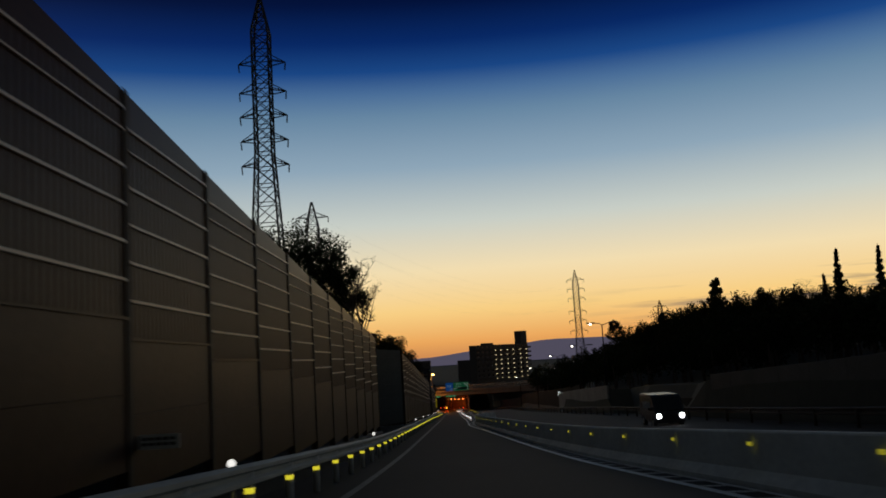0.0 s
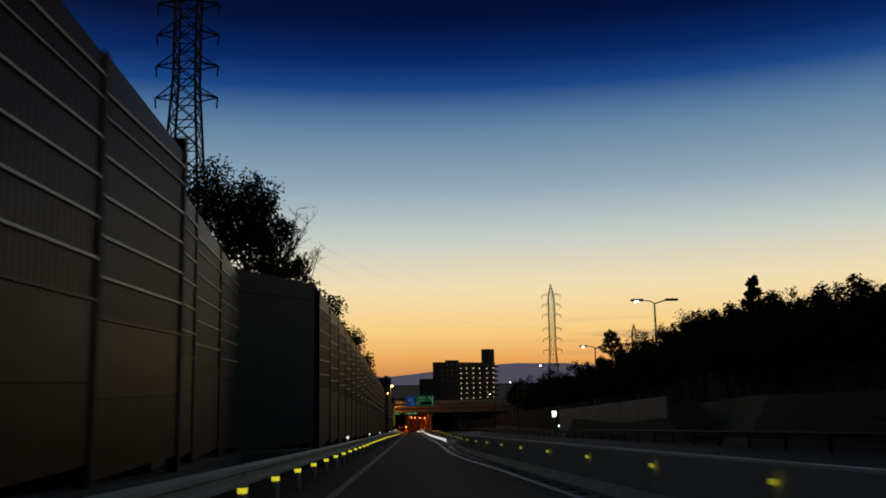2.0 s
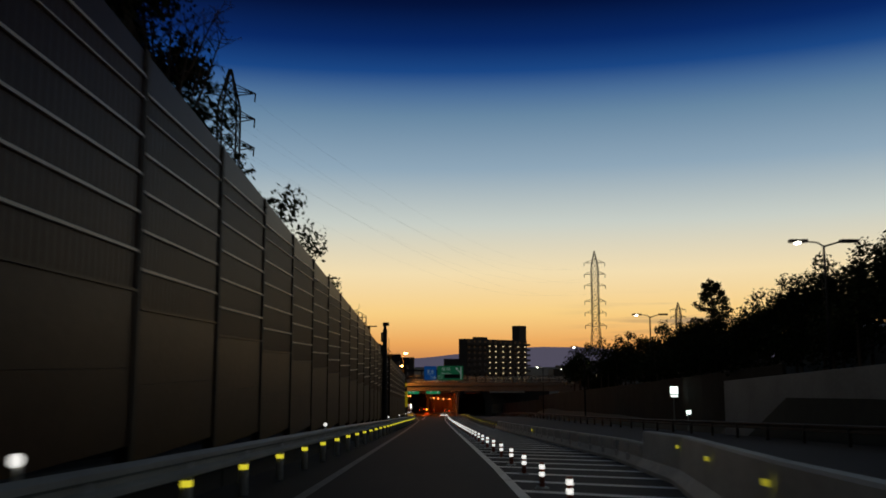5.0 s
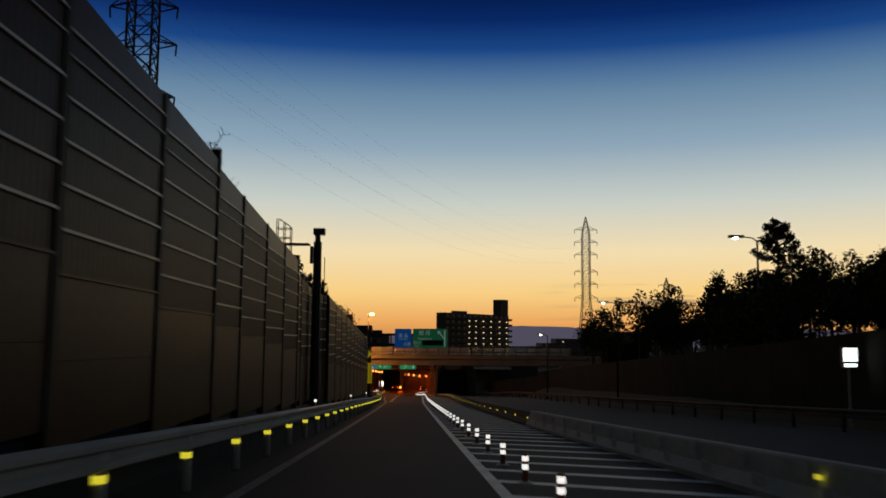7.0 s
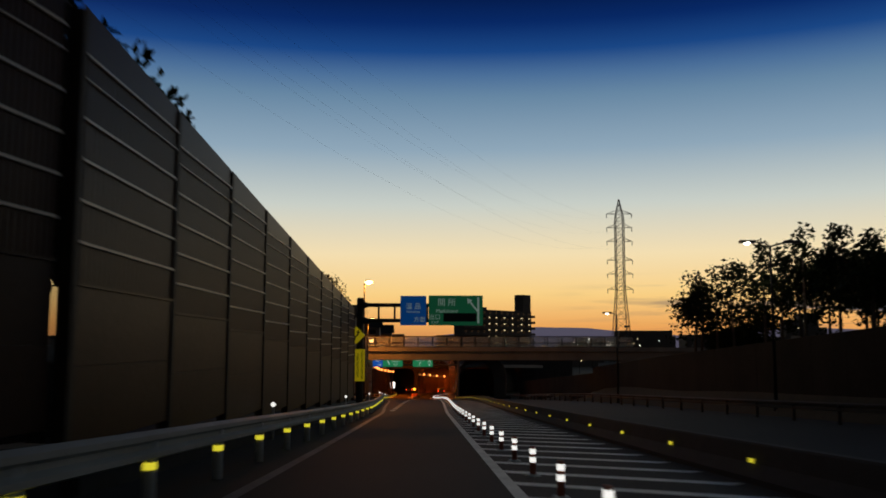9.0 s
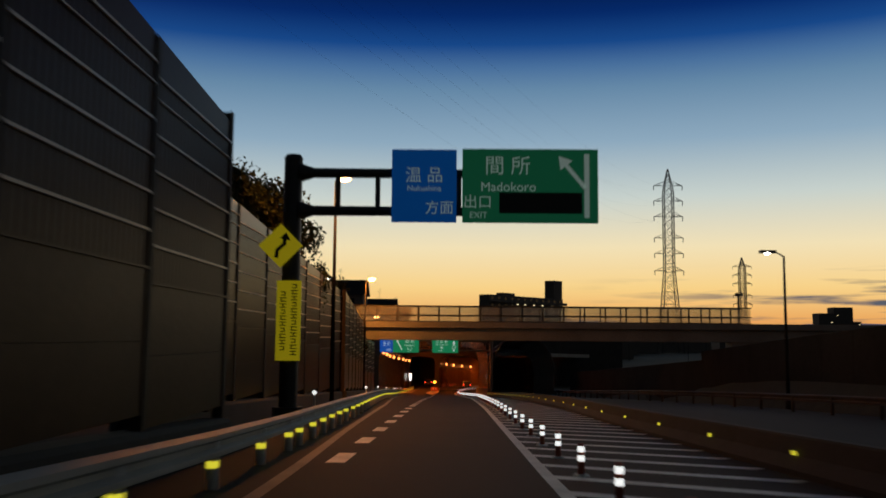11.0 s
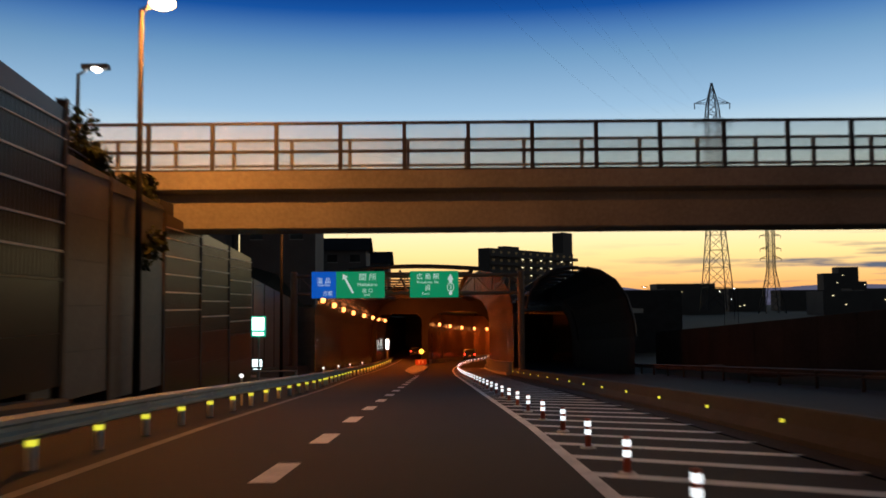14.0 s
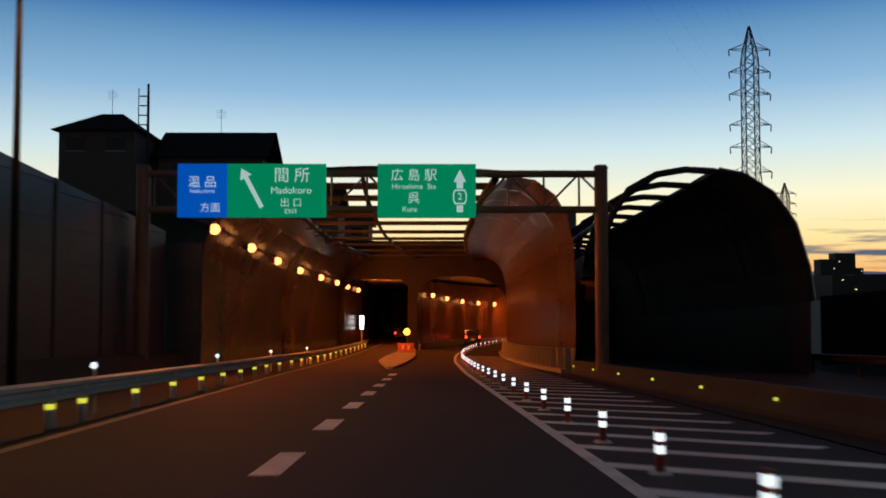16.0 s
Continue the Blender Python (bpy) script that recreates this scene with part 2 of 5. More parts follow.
def tube(bm, p0, p1, r0, r1=None, seg=8, cap=True):
    r1 = r0 if r1 is None else r1
    p0, p1 = Vector(p0), Vector(p1)
    d = (p1 - p0).normalized()
    a = d.orthogonal().normalized()
    b = d.cross(a)
    rings = []
    for p, r in ((p0, r0), (p1, r1)):
        rings.append([bm.verts.new(p + (a * math.cos(2 * math.pi * k / seg) + b * math.sin(2 * math.pi * k / seg)) * r) for k in range(seg)])
    for k in range(seg):
        bm.faces.new((rings[0][k], rings[0][(k + 1) % seg], rings[1][(k + 1) % seg], rings[1][k]))
    if cap:
        bm.faces.new(rings[0][::-1])
        bm.faces.new(rings[1])


def chain(bm, pts, r, seg=6):
    """One unbroken tube along the points."""
    pts = [Vector(p) for p in pts]
    prev = None
    for k, p in enumerate(pts):
        d = (pts[min(k + 1, len(pts) - 1)] - pts[max(k - 1, 0)]).normalized()
        a = d.cross(Vector((0.31, 0.17, 0.93))).normalized()
        b = d.cross(a)
        ring = [bm.verts.new(p + (a * math.cos(2 * math.pi * j / seg) + b * math.sin(2 * math.pi * j / seg)) * r) for j in range(seg)]
        if prev:
            for j in range(seg):
                bm.faces.new((prev[j], prev[(j + 1) % seg], ring[(j + 1) % seg], ring[j]))
        prev = ring


def prism(bm, outline, axis, a0, a1):
    """Extrudes an outline of 2D points along an axis ('x', 'y' or 'z')."""
    def at(p, a):
        return {"x": (a, p[0], p[1]), "y": (p[0], a, p[1]), "z": (p[0], p[1], a)}[axis]
    r0, r1 = [bm.verts.new(at(p, a0)) for p in outline], [bm.verts.new(at(p, a1)) for p in outline]
    n = len(outline)
    for k in range(n):
        bm.faces.new((r0[k], r0[(k + 1) % n], r1[(k + 1) % n], r1[k]))
    bm.faces.new(r0[::-1])
    bm.faces.new(r1)


def mesh_of(name, bm, mat, smooth=False):
    bmesh.ops.recalc_face_normals(bm, faces=bm.faces[:])
    me = bpy.data.meshes.new(name)
    bm.to_mesh(me)
    bm.free()
    me.materials.append(mat)
    if smooth:
        for p in me.polygons:
            p.use_smooth = True
    return me


def part(name, bm, mat, parent, label="", smooth=False):
    ob = new(name, mesh_of(name, bm, mat, smooth))
    ob.parent = parent
    if label:
        ob["label"] = label
    return ob


def piece(name, me, parent, m):
    ob = new(name, me)
    ob.parent = parent
    ob.matrix_local = m
    return ob


def thing(name, m, label, category, group="", kind=""):
    ob = new(name)
    ob.matrix_world = m
    return tagged(ob, label, category, group, kind)


def structure(name, bm, mat, label, category):
    return tagged(new(name, mesh_of(name, bm, mat)), label, category, "", "structure")


# ---- the lie of the road ----
KNOTS = ((-60, 4.2), (0, 0.02), (30, -2.02), (60, -3.59), (90, -5.13), (120, -6.76), (150, -8.40), (180, -9.97), (210, -11.42), (240, -12.86),
         (270, -14.55), (285, -15.5), (300, -16.38), (320, -17.58), (345, -18.85), (380, -20.0), (420, -20.8), (520, -21.4))


def knots(table, y):
    if y <= table[0][0]:
        return table[0][1]
    for (a, u), (b, v) in zip(table, table[1:]):
        if y <= b:
            k = (y - a) / (b - a)
            return u + (v - u) * k
    return table[-1][1]


def rz(y):
    return sum(knots(KNOTS, y + d) for d in (-9, -3, 3, 9)) / 4


LEFT_LINE = ((-60, -2.3), (0, -2.15), (30, -2.0), (100, -1.55), (205, -1.4), (218, -1.9), (240, -2.5), (267, -3.75), (292, -4.45), (318, -5.55), (345, -5.6), (370, -5.2), (400, -5.0))
RIGHT_LINE = ((-60, 5.6), (0, 4.5), (24, 3.45), (40, 3.0), (63, 2.25), (72, 1.78), (80, 1.58), (95, 1.75), (111, 1.9), (135, 1.93), (205, 1.95), (235, 2.35), (266, 2.6), (290, 2.3), (318, 1.85), (334, 1.8), (344, 2.05), (352, 2.55), (364, 3.9), (378, 6.9), (395, 12.5))
LEFT_RAIL = ((-60, -3.0), (0, -2.9), (60, -2.75), (110, -2.45), (140, -2.2), (205, -2.0), (225, -2.45), (240, -3.1), (267, -4.4), (292, -4.95), (318, -6.1), (345, -6.2), (372, -5.9))
BARRIER = ((-60, 6.5), (0, 5.3), (15, 4.75), (24, 4.25), (35, 3.9), (55, 3.15), (71, 2.62), (80, 2.4), (90, 2.55), (98, 3.6), (106, 5.0), (114, 5.55), (152, 5.4), (205, 5.6), (222, 5.75), (235, 6.15), (265, 6.5), (296, 6.6), (322, 6.3))
POST_ROW = ((-16, 69.0), (0, 121.62), (10, 152.51), (26, 195.79), (36, 223.28), (53, 271.78), (60, 290.5), (96, 386.0))
STRIPE_ROW = ((-25, 68.0), (0, 121.58), (16, 152.72), (41, 196.44), (57, 223.08), (84, 270.83), (95, 289.3), (129, 345.0))
DASH_ROW = ((0, 208.36), (7, 237.2), (8, 240.4), (9, 243.5), (10, 247.2), (11, 250.6), (12, 254.2), (13, 257.0), (14, 259.9), (15, 264.2), (16, 268.7), (22, 294.8), (28, 319.5))
HATCH_END = ((60, 4.2), (77, 4.3), (100, 4.9), (125, 5.5), (153, 5.0), (196, 4.7), (226, 5.5), (275, 5.5), (293, 5.1), (318, 4.9), (345, 5.2))


def along(p, q, length):
    """Lays a piece that is made along y, of the given length, from p to q."""
    d = q - p
    y = d.normalized()
    x = y.cross(Vector((0, 0, 1))).normalized()
    z = x.cross(y)
    m = Matrix((x, y, z)).transposed().to_4x4() @ Matrix.Diagonal((1, d.length / length, 1, 1))
    return Matrix.Translation(p) @ m


# ---- ground, roadway and markings ----
def smooth(v):
    v = min(1.0, max(0.0, v))
    return v * v * (3 - 2 * v)


def ground_z(x, y):
    r = rz(min(max(y, -60), 520))
    edge = knots(((-60, 17.0), (58, 17.0), (97, 20.0), (98, 17.0), (138, 17.0), (144, 20.4), (268, 21.4), (322, 17.6), (340, 17.0)), y)
    if -9.5 < x < edge:
        return r - 0.3
    if x <= -9.5:
        s = smooth((-x - 9) / 16)
        h = 5.0 + 10 * s if y < 150 else 5.0 + 10 * s - (4.2 + 6 * s) * smooth((y - 150) / 50) + 9 * s * smooth((y - 345) / 20)
        h = h * (1 - smooth((y - 400) / 200))
    else:
        s = smooth((x - 21) / 28)
        h = 2.5 + s * knots(((0, 0.5), (60, 1.0), (100, 2.6), (140, 6.4), (168, 8.2), (182, 6.0), (200, 3.0), (245, 1.6)), y)
        h = h * (1 - smooth((y - 250) / 40) * 0.75) * (1 - smooth((y - 330) / 120))
    far = smooth((abs(x) - 110) / 260)
    return (r + h) * (1 - far) + (-21.5 + 4 * smooth((200 - y) / 300)) * far


def ground():
    xs = [-4200, -1500, -500, -200, -110, -70, -45, -34, -27, -21, -16, -12.5, -9.5, -9.0, 16.9, 17.3, 19, 20.3, 22.2, 24, 28, 33, 39, 46, 54, 64, 80, 110, 200, 420, 900, 1800, 4200]
    ys = [-400, -120] + list(range(-60, 540, 8)) + [600, 800, 1200, 2000, 4600]
    bm = bmesh.new()
    grid = [[bm.verts.new((x, y, ground_z(x, y) + (noise.noise((x * 0.05, y * 0.05, 3)) * 0.5 if abs(x) > 12 else 0))) for x in xs] for y in ys]
    for a, b in zip(grid, grid[1:]):
        for k in range(len(xs) - 1):
            bm.faces.new((a[k], a[k + 1], b[k + 1], b[k]))
    return structure("ground", bm, SOIL, "dark earth and grass slopes beside the expressway", "ground")


def strip(name, x_of, w_of, y0, y1, step, lift, mat, label, category):
    """A ribbon that follows the road from y0 to y1, from x_of(y) to x_of(y) + w_of(y)."""
    bm = bmesh.new()
    n = max(1, int(round((y1 - y0) / step)))
    rows = []
    for k in range(n + 1):
        y = y0 + (y1 - y0) * k / n
        z = rz(y) + lift
        rows.append([bm.verts.new((x_of(y), y, z)), bm.verts.new((x_of(y) + w_of(y), y, z))])
    for a, b in zip(rows, rows[1:]):
        bm.faces.new((a[0], a[1], b[1], b[0]))
    return structure(name, bm, mat, label, category)


ground()
strip("road", lambda y: -9.0, lambda y: 14.6, -60, 470, 6, 0.0, ASPHALT, "dark worn asphalt carriageway running downhill", "road")
strip("opposite_road", lambda y: 5.7, lambda y: 11.4, -60, 470, 6, -0.006, ASPHALT, "dark asphalt opposite carriageway behind the barrier", "road")
strip("edge_line", lambda y: knots(LEFT_LINE, y) - 0.1, lambda y: 0.18, -60, 380, 4, 0.006, GREY_PAINT, "white painted edge line", "road marking")
strip("hatch_edge_line", lambda y: knots(RIGHT_LINE, y) - 0.085, lambda y: 0.17, -60, 390, 3, 0.006, PAINT, "white painted line beside the hatched zone", "road marking")

strip("ladder_edge_line", lambda y: knots(RIGHT_LINE, y) + 0.44, lambda y: 0.13, -60, 96, 3, 0.006, PAINT, "white painted line along the foot of the median barrier", "road marking")


def hatch_stripes():
    bm = bmesh.new()
    for k in range(-9, 130):
        y = knots(STRIPE_ROW, k)
        a, b = knots(RIGHT_LINE, y) + 0.08, knots(HATCH_END, y)
        f = 0.66 * (b - a)
        v = [bm.verts.new((x, yy, rz(yy) + 0.006)) for x, yy in ((a, y - 0.04), (b, y - f), (b + 0.25, y - f + 0.26), (a, y + 0.38))]
        bm.faces.new(v)
    for k in range(84):          # rungs of the narrow zone before the hatch
        y = -6 + 1.2 * k
        x = knots(RIGHT_LINE, y) + 0.08
        v = [bm.verts.new((xx, yy, rz(yy) + 0.006)) for xx, yy in ((x, y), (x + 0.36, y - 0.16), (x + 0.36, y + 0.06), (x, y + 0.22))]
        bm.faces.new(v)
    return structure("hatch_marking", bm, PAINT, "white diagonal stripes of the hatched zone", "road marking")


hatch_stripes()


def lane_dashes():
    bm = bmesh.new()
    for k in range(28):
        y = knots(DASH_ROW, k)
        x = -1.20
        v = [bm.verts.new(p) for p in ((x, y, rz(y) + 0.006), (x + 0.30, y, rz(y) + 0.006), (x + 0.30, y + 1.75, rz(y + 1.75) + 0.006), (x, y + 1.75, rz(y + 1.75) + 0.006))]
        bm.faces.new(v)
    return structure("lane_dashes", bm, PAINT, "thick white dashes that part the exit lane", "road marking")


lane_dashes()


# ---- noise walls ----
def panel_mesh():
    """A ribbed panel 0.5 m high: rounded upright ribs, and a ledge along its foot."""
    bm = bmesh.new()
    n, w = 22, 3.84
    rows = [[], []]
    for k in range(n * 6 + 1):
        x = w * k / (n * 6)
        yy = -0.043 - 0.0075 * math.cos(math.pi * k / 3)
        for r, z in zip(rows, (0.05, 0.5)):
            r.append(bm.verts.new((x, yy, z)))
    ribs = [bm.faces.new((rows[0][k], rows[0][k + 1], rows[1][k + 1], rows[1][k])) for k in range(n * 6)]
    for f in ribs:
        f.smooth = True
    box(bm, 0, w, -0.03, 0.06, 0.0, 0.5)
    body = len(bm.faces)
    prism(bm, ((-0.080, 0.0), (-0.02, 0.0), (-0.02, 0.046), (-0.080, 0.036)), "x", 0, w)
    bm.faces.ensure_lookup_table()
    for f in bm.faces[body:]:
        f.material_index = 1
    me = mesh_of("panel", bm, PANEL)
    me.materials.append(LIT_LIP)
    return me


def slab_mesh(h, mat=None):
    bm = bmesh.new()
    prism(bm, ((-0.05, 0.003), (-0.047, 0.0), (0.06, 0.0), (0.06, h), (-0.047, h), (-0.05, h - 0.003)), "x", 0, 3.84)
    return mesh_of("concrete_panel", bm, mat or CONC_PANEL)


def cap_mesh(fall, low, mat):
    """The top panel of a bay, cut to the fall of the road, with a ledge along its foot."""
    bm = bmesh.new()
    v = box(bm, 0, 3.84, -0.045, 0.06, 0, low)
    for q in v[4:]:
        if q.co.x < 1:
            q.co.z = low + fall
    body = len(bm.faces)
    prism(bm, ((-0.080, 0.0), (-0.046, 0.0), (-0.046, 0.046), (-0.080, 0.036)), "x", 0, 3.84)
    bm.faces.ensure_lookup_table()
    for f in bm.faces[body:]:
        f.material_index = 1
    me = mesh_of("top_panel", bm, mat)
    me.materials.append(mat if mat is DARK_PANEL else LIT_LIP)
    return me


def post_mesh(h):
    bm = bmesh.new()
    box(bm, -0.085, 0.085, -0.075, -0.060, 0, h)
    box(bm, -0.006, 0.006, -0.060, 0.10, 0, h)
    box(bm, -0.10, 0.10, 0.10, 0.115, 0, h)
    return mesh_of("post", bm, POST)


PANEL_ME, SLAB_ME = panel_mesh(), slab_mesh(0.977)
DARK_SLAB_ME = slab_mesh(0.977, DARK_PANEL)
LIGHT_SLAB_ME = slab_mesh(0.977, LIGHT_PANEL)
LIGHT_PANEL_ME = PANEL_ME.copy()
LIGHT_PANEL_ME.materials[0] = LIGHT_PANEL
# Lowest ledges keep the panel colour, without the painted-in light.
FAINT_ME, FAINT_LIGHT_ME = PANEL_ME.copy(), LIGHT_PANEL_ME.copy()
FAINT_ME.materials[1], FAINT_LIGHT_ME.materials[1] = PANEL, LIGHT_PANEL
POST_ME = {}


def noise_wall(name, a, b, upper=5, lower=2, foot_h=0.64, label="brown-grey ribbed noise wall with thin pale ledges", first=True, foot=True, light=False, pitch=0.515, low=0.36, end=False):
    """A wall of posts and panels from a to b (plan points), level bays stepping down with the road.
    A bay has plain panels below, then ribbed ones, a narrow ribbed one and a top panel cut to the slope."""
    top = tagged(new(name), label, "noise wall", "", "structure")
    ax, ay = a
    d = Vector((b[0] - ax, b[1] - ay))
    n = max(1, round(d.length / 4.0))
    step = d.length / n
    d.normalize()
    turn = Matrix.Rotation(math.atan2(d.y, d.x), 4, "Z")
    sx = step / 4.0
    fall = max(0.0, (rz(ay) - rz(b[1])) / n)
    plain = DARK_SLAB_ME if not upper else LIGHT_SLAB_ME if light else SLAB_ME
    ribbed, faint = (LIGHT_PANEL_ME, FAINT_LIGHT_ME) if light else (PANEL_ME, FAINT_ME)
    cap = cap_mesh(fall, low, LIGHT_PANEL if light else PANEL if upper else DARK_PANEL)
    base = foot_h + fall
    for k in range(n):
        x, y = ax + d.x * step * k, ay + d.y * step * k
        z = rz(y + d.y * step) + base
        m = Matrix.Translation((x, y, z)) @ turn @ Matrix.Diagonal((sx, 1, 1, 1)) @ Matrix.Translation((0.08, 0, 0))
        for j in range(lower):
            piece("concrete_panel", plain, top, m @ Matrix.Translation((0, 0, j * 0.98)))
        h = lower * 0.98
        for j in range(upper):
            piece("panel", ribbed if j else faint, top, m @ Matrix.Translation((0, 0, h)) @ Matrix.Diagonal((1, 1, pitch / 0.5, 1)))
            h += pitch
        if upper:
            piece("panel", ribbed, top, m @ Matrix.Translation((0, 0, h)) @ Matrix.Diagonal((1, 1, 0.6, 1)))
            h += 0.30
        piece("top_panel", cap, top, m @ Matrix.Translation((0, 0, h + 0.002)))
        tall = round(base + h + low + fall + 0.02, 1)
        if k or first:
            if tall not in POST_ME:
                POST_ME[tall] = post_mesh(tall)
            piece("post", POST_ME[tall], top, Matrix.Translation((x, y, z - base)) @ turn)
    if end:
        piece("post", POST_ME[tall], top, Matrix.Translation((b[0], b[1], rz(b[1]))) @ turn)
    if foot:
        bm = bmesh.new()
        rows = []
        for k in range(n + 1):
            x, y = ax + d.x * step * k, ay + d.y * step * k
            z = rz(y)
            nx, ny = d.y, -d.x
            rows.append([bm.verts.new((x + nx * o, y + ny * o, z + zz)) for o, zz in ((-0.3, -0.6), (-0.3, foot_h - 0.01), (0.16, foot_h - 0.01), (0.22, foot_h - 0.08), (0.26, -0.6))])
        for p, q in zip(rows, rows[1:]):
            for k in range(4):
                bm.faces.new((p[k], p[k + 1], q[k + 1], q[k]))
        bm.faces.new(rows[0])
        bm.faces.new(rows[-1][::-1])
        part("footing", bm, SHADED_CONCRETE if upper else DARK_PANEL, top, "dark concrete footing")
    return top


noise_wall("wall_1", (-4.28, -28.65), (-4.24, 51.95), low=0.28, end=True)
noise_wall("wall_3", (-4.72, 52.15), (-5.68, 64.4))
noise_wall("wall_4", (-5.8, 64.5), (-3.62, 67.95), upper=0, lower=5, low=0.55, label="plain dark concrete wall that closes the lay-by at a slant")
noise_wall("wall_5", (-3.55, 68.1), (-3.45, 105.6))
noise_wall("wall_6", (-3.45, 105.7), (-3.38, 142.2), end=True)
noise_wall("wall_7", (-3.62, 142.5), (-3.64, 157.6), low=0.5, end=True)
noise_wall("wall_8", (-4.02, 157.9), (-4.06, 165.9), first=False)
noise_wall("wall_9", (-4.05, 166.0), (-3.62, 168.8), label="short slanting bay of the noise wall behind the camera pole")
noise_wall("wall_10", (-3.50, 169.0), (-3.50, 211.0), foot_h=0.55, low=0.42, end=True)
noise_wall("wall_11", (-3.70, 211.15), (-5.2, 211.4), first=False, foot=False, light=True)
noise_wall("wall_12", (-5.30, 211.3), (-5.30, 243.2), light=True, pitch=0.535, low=0.34)
noise_wall("wall_13", (-5.08, 243.4), (-5.7, 255.2), light=True, pitch=0.535, low=0.32)
noise_wall("wall_14", (-5.7, 255.3), (-6.28, 266.8), light=True, pitch=0.535, low=0.30, end=True)
noise_wall("wall_24", (-6.95, 266.9), (-6.98, 274.9), upper=0, lower=5, foot_h=0.4, low=0.1, label="dark plain wall set back before the bridge")
noise_wall("wall_21", (-6.98, 275.0), (-7.0, 286.4), upper=5, foot_h=0.22, light=True, low=0.2)
noise_wall("wall_22", (-7.0, 286.5), (-8.95, 286.6), upper=0, lower=5, foot_h=0.3, low=0.1, label="short plain return of the noise wall", first=False)
noise_wall("wall_20", (-9.0, 286.7), (-10.35, 317.6), upper=0, lower=5, foot_h=0.5, low=0.12, label="plain grey concrete panel wall")
noise_wall("wall_23", (-10.3, 317.75), (-8.95, 318.15), upper=0, lower=5, foot_h=0.3, low=0.1, label="short concrete panel return beside the shelter mouth", first=False)


# ---- bridge over the road ----
def bridge():
    y0, y1 = 276.38, 279.35
    xa, xb = -14.9, 42.0
    top = tagged(new("bridge"), "narrow concrete bridge with clear parapet panels", "bridge", "", "structure")
    bm = bmesh.new()
    prism(bm, ((y0, -8.10), (y0, -8.56), (y0 + 0.08, -8.62), (y0 + 0.40, -8.66), (y0 + 0.44, -9.70), (y0 + 0.48, -9.74), (y0 + 2.2, -9.74), (y0 + 2.24, -9.70), (y0 + 2.3, -8.66), (y1, -8.56), (y1, -8.10)), "x", xa, xb)
    part("deck", bm, CONCRETE, top, "grey concrete deck and girder")
    for y in (y0 + 0.12, y1 - 0.12):
        bm = bmesh.new()
        box(bm, xa, xb, y - 0.12, y + 0.12, -8.10, -8.02)
        part("kerb", bm, CONCRETE, top)
        for z, r in ((-6.56, 0.045), (-7.42, 0.045), (-7.98, 0.03)):
            bm = bmesh.new()
            box(bm, xa, 28.75, y - r, y + r, z - r, z + r)
            part("rail", bm, DARK_STEEL, top)
    bm = bmesh.new()
    box(bm, -0.06, 0.06, -0.06, 0.06, 0, 1.50)
    post = mesh_of("parapet_post", bm, DARK_STEEL)
    bm = bmesh.new()
    box(bm, 0.07, 1.86, -0.006, 0.006, 0.06, 1.44)
    pane = mesh_of("pane", bm, ACRYLIC)
    for y in (y0 + 0.12, y1 - 0.12):
        for k in range(29):
            x = 7.52 + 1.93 * (k - 11)
            if x > 28.5:
                continue
            piece("parapet_post", post, top, Matrix.Translation((x, y, -8.02)))
            ob = piece("pane", pane, top, Matrix.Translation((x, y, -8.02)))
            ob.visible_shadow = False
    bm = bmesh.new()
    box(bm, -13.5, -7.35, y0 + 0.6, y1 - 0.6, -16.4, -9.745)
    part("abutment", bm, SHADED_CONCRETE, top)
    bm = bmesh.new()
    prism(bm, ((-14.9, -16.4), (-7.1, -16.4), (-7.1, -9.0), (-14.9, -9.0)), "y", y0 - 1.3, y0 - 0.04)
    part("wing_wall", bm, SHADED_CONCRETE, top, "dark wing wall at the bridge end")
    bm = bmesh.new()
    box(bm, 27, 42, y0 + 0.6, y1 - 0.6, -16.4, -9.745)
    part("abutment", bm, CONCRETE, top)
    return top


bridge()


# ---- guardrails and barriers ----
def rail_section_mesh(length):
    bm = bmesh.new()
    prof = ((0.0, 0.47), (-0.075, 0.50), (-0.075, 0.555), (0.0, 0.595), (0.0, 0.645), (-0.075, 0.685), (-0.075, 0.74), (0.0, 0.78), (0.02, 0.78), (0.02, 0.47))
    prism(bm, [(-q[0], q[1]) for q in prof], "y", 0, length)
    return mesh_of("beam", bm, GALV)


def rail_post_meshes():
    bm = bmesh.new()
    tube(bm, (-0.03, 0, -0.3), (-0.03, 0, 0.72), 0.068, seg=12)
    a = mesh_of("rail_post", bm, WHITE_POST, True)
    bm = bmesh.new()
    tube(bm, (-0.03, 0, 0.365), (-0.03, 0, 0.445), 0.072, seg=12)
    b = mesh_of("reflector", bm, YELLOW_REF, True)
    return a, b


BEAM_ME = rail_section_mesh(4.0)
RPOST_ME, RREF_ME = rail_post_meshes()
RAIL_LIFT = ((-60, 0.10), (20, 0.09), (40, 0.02), (60, -0.01), (85, -0.02), (120, 0.07), (150, 0.06), (172, 0.03), (196, -0.11), (210, -0.13), (220, -0.07), (240, -0.07), (300, -0.08), (372, -0.06))
RAIL_POSTS = ((-15, -23.9), (0, 21.79), (32, 123.08), (40, 148.9), (46, 168.0), (57, 202.1), (59, 208.0), (60, 210.6), (61, 211.9), (62, 213.9), (64, 217.7), (66, 221.6), (70, 231.8), (71, 233.6), (72, 235.1), (75, 241.9), (76, 243.2), (83, 261.2), (97, 295.14), (98, 296.49), (105, 317.07), (121, 369.0))


